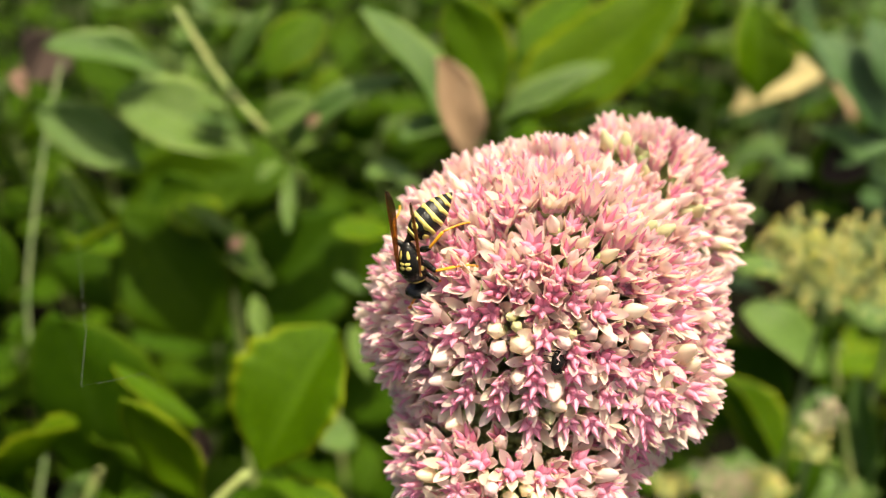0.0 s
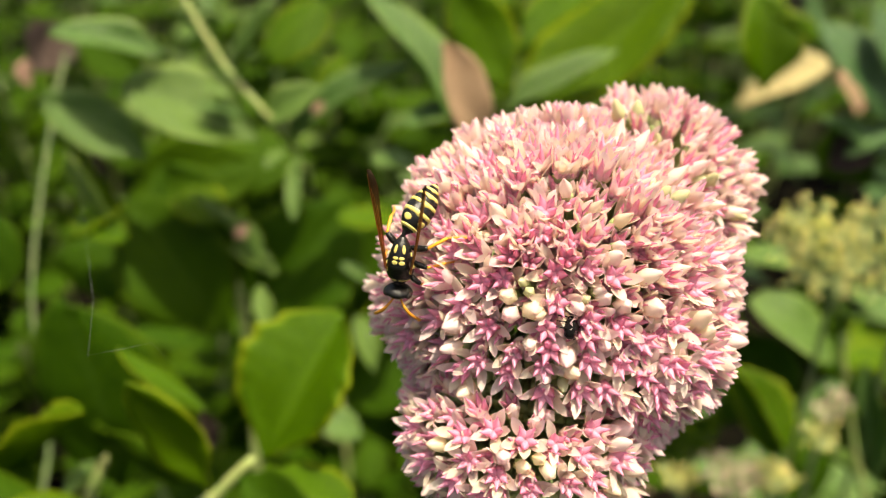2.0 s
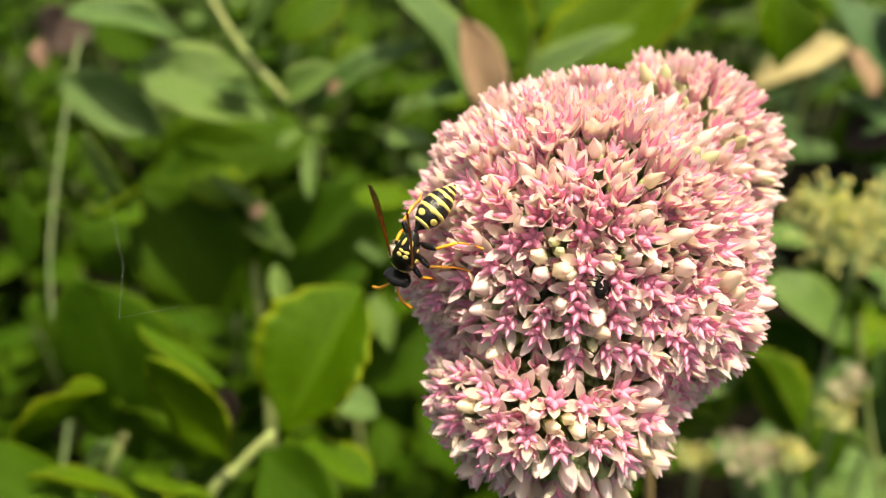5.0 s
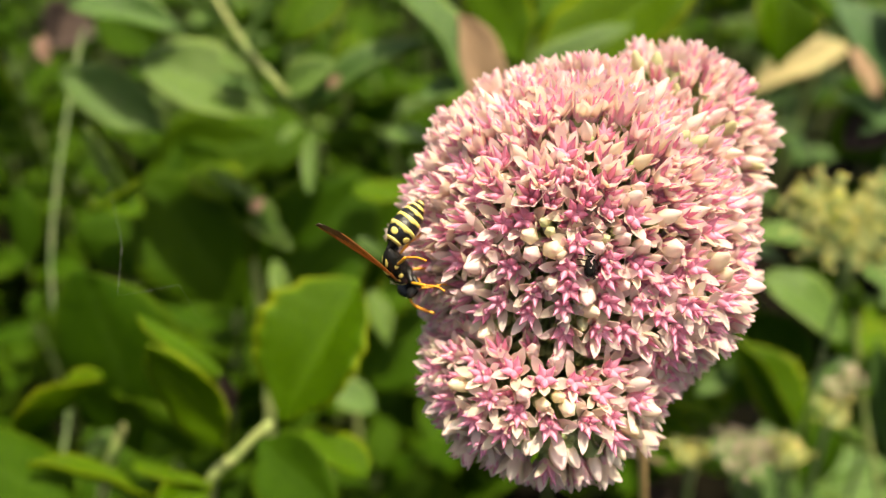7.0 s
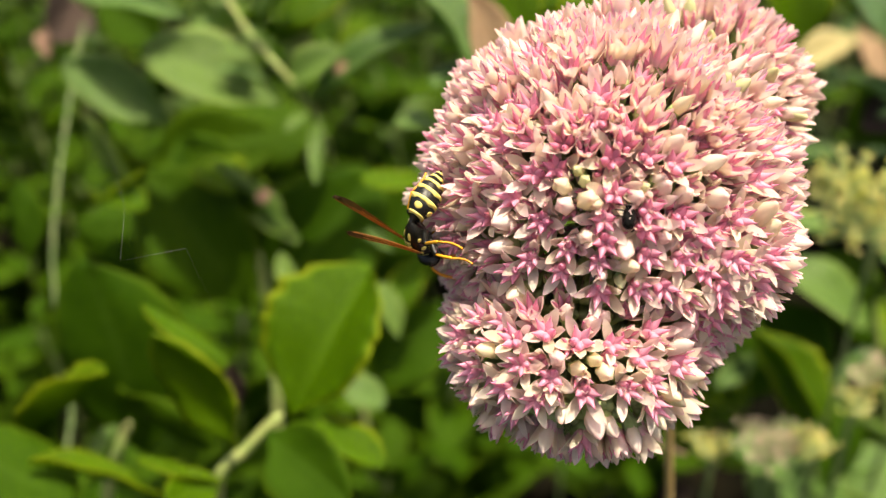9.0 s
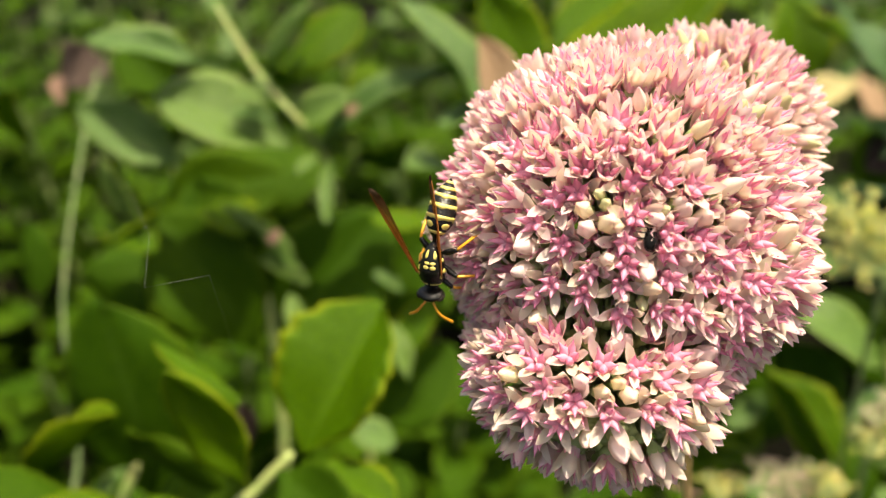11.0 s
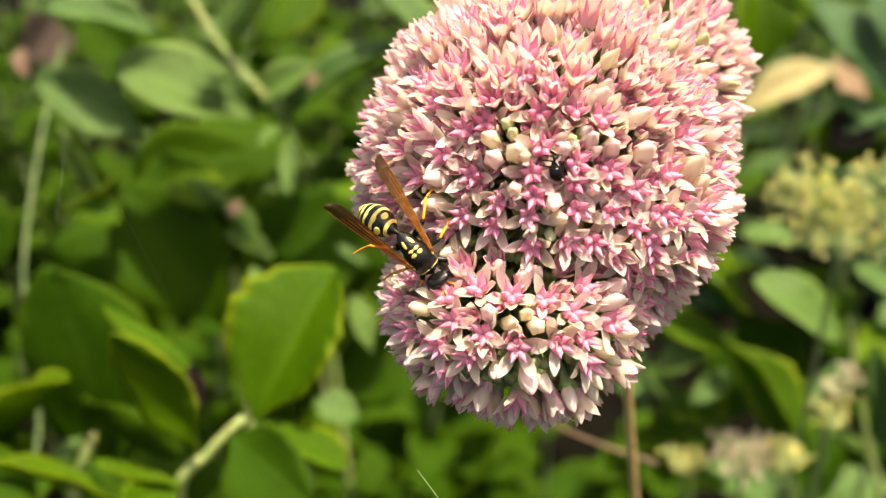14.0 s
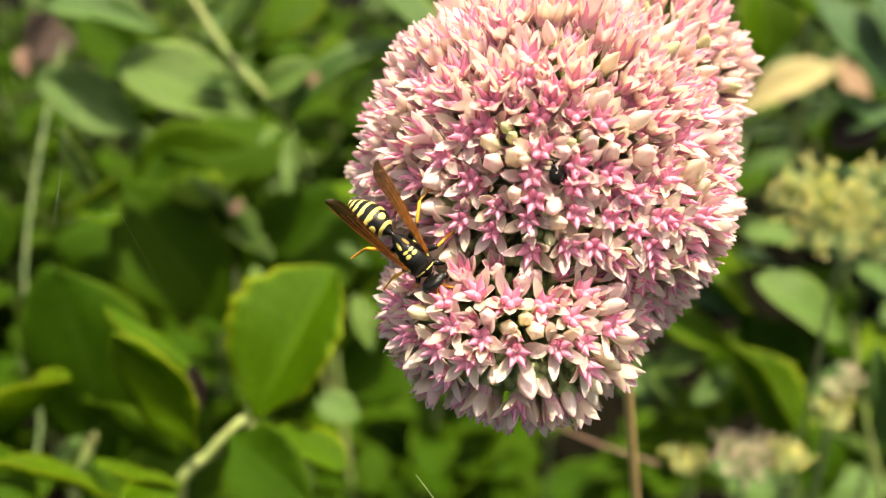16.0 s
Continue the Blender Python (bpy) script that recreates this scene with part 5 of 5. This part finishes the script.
def build_wasp():
    wasp = thing("paper_wasp", "black and yellow paper wasp with amber wings on pink flower", "wasp")
    v, f, s = blob(finer(THORAX), 20)
    thorax = part("thorax", mesh_of("thorax", v, f, CHITIN), wasp)
    read = rings_reader(finer(THORAX))
    marks = [(1.92, 2.14, 15, 84), (1.92, 2.14, 96, 165)]
    for x, a, lx, la in ((-0.55, 107, 0.25, 14), (-0.55, 73, 0.25, 14), (-1.12, 106, 0.18, 15), (-1.12, 74, 0.18, 15), (-2.1, 118, 0.5, 11), (-2.1, 62, 0.5, 11),
                         (0.75, 148, 0.3, 7), (0.75, 32, 0.3, 7), (0.1, 168, 0.3, 12), (0.1, 12, 0.3, 12), (0.6, -18, 0.28, 9), (0.6, 198, 0.28, 9), (-1.3, 8, 0.25, 11), (-1.3, 172, 0.25, 11)):
        v, f = oval_mark(read, x * MM, a, lx * MM, la, 0.04 * MM)
        part("yellow_mark", mesh_of("yellow_mark", v, f, YELLOW), thorax)
    for x0, x1, a0, a1 in marks:
        v, f = ring_patch(read, x0 * MM, x1 * MM, a0, a1, 0.035 * MM, 0.05 * MM, 1)
        part("yellow_mark", mesh_of("yellow_mark", v, f, YELLOW), thorax)
    head = part("head", mesh_of("head", *blob(finer(HEAD, 24), 20)[:2], CHITIN), wasp, pose(0.0038, 0, 0.0001, 0, 12, 0) @ Matrix.Scale(0.90, 4))
    for side in (1, -1):
        v, f, s = blob(mm([(-0.5, 0, 0.05, 0.05), (-0.42, 0, 0.35, 0.6), (-0.1, 0, 0.55, 0.95), (0.2, -0.05, 0.55, 0.95), (0.5, -0.1, 0.4, 0.7), (0.65, -0.1, 0.08, 0.1)]), 12)
        part("eye", mesh_of("eye", v, f, EYE), head, pose(0.00015, side * 0.00142, 0.0001, 0, 0, side * 12), "glossy dark eye")
        line = smooth_line([Vector((0.75, 0.3 * side, 0.3)) * MM, Vector((1.6, 1.0 * side, 1.1)) * MM, Vector((3.0, 1.9 * side, 1.0)) * MM, Vector((4.7, 3.2 * side, 0.0)) * MM], 5)
        v, f, s = tube(line, [MM * (0.12 + 0.11 * min(1, 1.6 * i / len(line))) for i in range(len(line))], 7)
        part("antenna", mesh_of("antenna", v, f, ORANGE), head, None, "orange feeler")
        v, f, s = tube([Vector((0.6, 0.4 * side, -1.2)) * MM, Vector((0.8, 0.4 * side, -1.7)) * MM, Vector((0.75, 0.1 * side, -2.1)) * MM], [0.28 * MM, 0.24 * MM, 0.06 * MM], 7)
        part("mandible", mesh_of("mandible", v, f, ORANGE), head)
    v, f = ring_patch(rings_reader(finer(HEAD, 24)), 0.52 * MM, 0.72 * MM, 55, 125, 0.03 * MM, 0.0, 0)
    part("yellow_mark", mesh_of("yellow_mark", v, f, YELLOW), head)
    v, f, s = blob(finer(ABDOMEN_FORM, 60), 24)
    abdomen = part("abdomen", mesh_of("abdomen", v, f, CHITIN), wasp)
    read = rings_reader(finer(ABDOMEN_FORM, 60))
    for k, (x0, x1, wave) in enumerate(((-1.42, -1.08, 0.05), (-3.42, -3.02, 0.28), (-4.84, -4.46, 0.28), (-6.06, -5.72, 0.26), (-6.98, -6.68, 0.18), (-7.75, -7.45, 0.04))):
        v, f = ring_patch(read, x1 * MM, x0 * MM, -80, 260, 0.04 * MM, wave * MM, 0.0)
        part("yellow_band", mesh_of("yellow_band", v, f, YELLOW), abdomen)
    for a in (48, 132):
        v, f = oval_mark(read, -2.15 * MM, a, 0.40 * MM, 21, 0.04 * MM)
        part("yellow_spot", mesh_of("yellow_spot", v, f, YELLOW), abdomen)
    left, right = build_wing("wing_left", -1, wasp), build_wing("wing_right", 1, wasp)
    legs = []
    for name, joints, sizes in (
            ("fore_leg", [(1.9, 0.9, -1.1), (3.0, 2.5, -0.7), (3.7, 3.4, -2.2), (4.6, 3.8, -3.4)], (0.32, 0.23, 0.12)),
            ("middle_leg", [(0.2, 1.1, -1.1), (0.6, 3.1, 0.1), (0.3, 5.4, -0.7), (0.6, 8.0, -1.7)], (0.34, 0.23, 0.12)),
            ("hind_leg", [(-1.6, 1.0, -1.1), (-2.8, 3.0, 0.4), (-4.4, 5.0, -0.4), (-4.6, 8.2, -1.5)], (0.36, 0.24, 0.13))):
        legs.append((build_leg(wasp, name, joints, sizes), Vector(joints[0]) * MM, 1))
        legs.append((build_leg(wasp, name, mirrored(joints), sizes), Vector(mirrored(joints)[0]) * MM, -1))
    return wasp, abdomen, left, right, legs


WASP, WASP_ABDOMEN, WASP_LEFT, WASP_RIGHT, WASP_LEGS = build_wasp()

# seconds, place, turn of the body; then the turns of abdomen and wings on it
BODY = [
    (0, 0.00621, 0.09490, 0.41357, 138.9, 76.7, 24.2),
    (0.5, 0.00576, 0.09481, 0.41384, 154.8, 81.8, 36.7),
    (1, 0.00606, 0.09389, 0.41428, -61.1, 85.7, -168.3),
    (1.5, 0.00566, 0.09402, 0.41171, -71.3, 85.1, -164.0),
    (2, 0.00347, 0.09325, 0.41010, -34.4, 82.4, -133.8),
    (2.5, 0.00376, 0.09420, 0.40898, 24.7, 60.8, -85.1),
    (3, 0.00428, 0.09427, 0.40829, 40.5, 75.6, -62.4),
    (3.5, 0.00445, 0.09353, 0.40851, 68.5, 80.1, -34.1),
    (4, 0.00246, 0.09311, 0.40867, -61.7, 67.6, -166.8),
    (6.5, -0.00001, 0.09166, 0.40194, -170.8, 72.6, 53.6),
    (7, 0.00000, 0.09166, 0.40187, -174.9, 65.6, 38.0),
    (7.5, 0.00011, 0.09093, 0.40171, 177.4, 57.4, 35.7),
    (8, -0.00002, 0.09179, 0.40062, -168.7, 55.0, 49.6),
    (10.3, -0.00144, 0.09686, 0.39726, -122.6, 67.1, 90.5),
    (10.5, -0.00214, 0.09649, 0.39826, -111.0, 82.1, 118.7),
    (11, -0.00117, 0.09455, 0.39823, -85.1, 85.4, 169.4),
    (11.5, 0.00355, 0.08796, 0.39602, 90.1, 61.1, 15.9),
    (12, 0.00577, 0.08702, 0.39572, 61.7, 50.3, -15.0),
    (12.5, 0.00703, 0.08615, 0.39569, 70.9, 43.6, 3.2),
    (13, 0.00755, 0.08605, 0.39509, 74.3, 47.3, 7.5),
    (13.5, 0.00764, 0.08598, 0.39494, 71.3, 56.3, -1.5),
    (14, 0.00767, 0.08595, 0.39507, 66.4, 51.1, -6.7),
    (14.5, 0.00724, 0.08568, 0.39549, 63.8, 49.9, -11.1),
    (15, 0.00720, 0.08466, 0.39604, 52.2, 43.7, -27.1),
    (15.5, 0.00727, 0.08553, 0.39555, 53.0, 43.1, -26.1),
    (16, 0.00727, 0.08645, 0.39505, 59.9, 49.0, -14.4),
]
ABDOMEN = [
    (0, -8.1, -40.9, -55.3),
    (0.5, -10.0, -41.2, -46.0),
    (1, -8.3, -42.3, -10.8),
    (1.5, -1.5, -45.4, -14.5),
    (2, -3.7, -34.7, -29.6),
    (2.5, -9.4, -37.6, -26.7),
    (3, -9.4, -51.6, -27.5),
    (3.5, -9.9, -55.1, -29.0),
    (4, -4.0, -46.9, -10.7),
    (6.5, -33.1, -60.3, -11.8),
    (7, -105.0, -75.8, 45.9),
    (7.5, 172.2, -77.5, 94.2),
    (8, -135.2, -79.7, 60.1),
    (10.3, -130.1, -72.2, 80.0),
    (10.5, -17.6, -35.4, -2.3),
    (11, -5.7, -23.3, -5.5),
    (11.5, 0.0, -58.6, -10.1),
    (12, 0.0, -44.9, 11.0),
    (12.5, 0.0, -59.3, 13.9),
    (13, 0.0, -51.9, 28.6),
    (13.5, 0.0, -53.5, 30.0),
    (14, 0.0, -48.6, 21.1),
    (14.5, 0.0, -40.5, 20.0),
    (15, 0.0, -25.0, 15.5),
    (15.5, 0.0, -25.6, 13.7),
    (16, 0.0, -31.5, 13.6),
]
WING_RIGHT = [
    (0, -30.7, -1.6, 168.4),
    (0.5, -28.8, -4.0, 169.1),
    (1, -41.4, -3.6, 177.7),
    (1.5, -48.1, -0.3, -165.3),
    (2, -44.1, -2.9, -169.7),
    (2.5, -27.1, -40.1, 178.2),
    (3, -33.0, -20.7, -168.8),
    (3.5, -32.8, -10.5, -168.2),
    (4, -38.0, -31.2, -164.6),
    (6.5, 7.4, -11.6, -163.9),
    (7, 27.6, -17.5, -176.5),
    (7.5, 25.3, -12.6, -173.8),
    (8, 29.6, -13.6, -165.7),
    (10.3, 27.7, -16.5, -171.6),
    (10.5, -1.2, -13.9, -169.8),
    (11, -26.6, -8.2, -153.4),
    (11.5, -27.1, 7.2, -150.2),
    (12, -21.4, -8.7, -147.8),
    (12.5, -19.9, -6.6, -156.2),
    (13, -23.5, -6.0, -167.9),
    (13.5, -26.2, 2.0, -171.9),
    (14, -26.1, -5.4, -169.6),
    (14.5, -26.9, -11.0, -170.4),
    (15, -29.0, -29.9, -172.0),
    (15.5, -29.0, -28.2, -174.2),
    (16, -27.9, -11.8, -173.8),
]
WING_LEFT = [
    (0, -45.2, -9.2, 163.5),
    (0.5, -41.8, -12.6, 164.6),
    (1, -59.4, -15.7, 167.5),
    (1.5, 71.6, 6.2, 175.6),
    (2, -66.6, -14.0, 170.5),
    (2.5, -41.3, -36.4, 168.0),
    (3, -49.1, -26.5, 173.3),
    (3.5, -51.1, -22.4, 171.6),
    (4, -56.7, -35.4, -175.8),
    (6.5, 7.0, -13.1, 176.6),
    (7, 23.9, -12.2, -179.9),
    (7.5, 23.1, -9.1, -177.2),
    (8, 27.5, -9.9, -167.8),
    (10.3, 70.6, -29.4, 153.7),
    (10.5, -20.3, -20.2, 170.7),
    (11, -54.3, 8.0, -170.9),
    (11.5, 55.3, 25.1, 173.1),
    (12, 26.5, 5.6, 169.1),
    (12.5, 23.3, -4.1, 165.1),
    (13, 25.2, 15.3, 170.2),
    (13.5, 25.0, -1.5, 168.4),
    (14, 26.1, 3.4, 168.8),
    (14.5, 27.3, -9.5, 172.5),
    (15, 29.0, -30.0, 170.1),
    (15.5, 29.0, -25.0, 167.8),
    (16, 27.1, -14.6, 169.9),
]


def motions():
    walk(WASP, [(t, pose(x, y, z, a, b, c)) for t, x, y, z, a, b, c in BODY])
    walk(WASP_ABDOMEN, [(t, pose(-0.0034, 0, -0.0001, a, b, c)) for t, a, b, c in ABDOMEN])
    walk(WASP_RIGHT, [(t, pose(0.0006, -0.0015, 0.0011, a, b, c)) for t, a, b, c in WING_RIGHT])
    # the legs feel their way: small swings about the hip, the right ones tucked under while it clings to the flank
    rnd = random.Random(3)
    for leg, hip, side in WASP_LEGS:
        rows = []
        for row in BODY:
            t = row[0]
            tuck = (38 if side < 0 else -6) * (1 if t < 11.2 else 0)
            turn = pose(0, 0, 0, tuck + rnd.uniform(-5, 5), rnd.uniform(-4, 4), rnd.uniform(-9, 9))
            rows.append((t, Matrix.Translation(hip) @ turn @ Matrix.Translation(-hip)))
        walk(leg, rows)
    walk(WASP_LEFT, [(t, pose(0.0006, 0.0015, 0.0011, a, b, c)) for t, a, b, c in WING_LEFT])


motions()
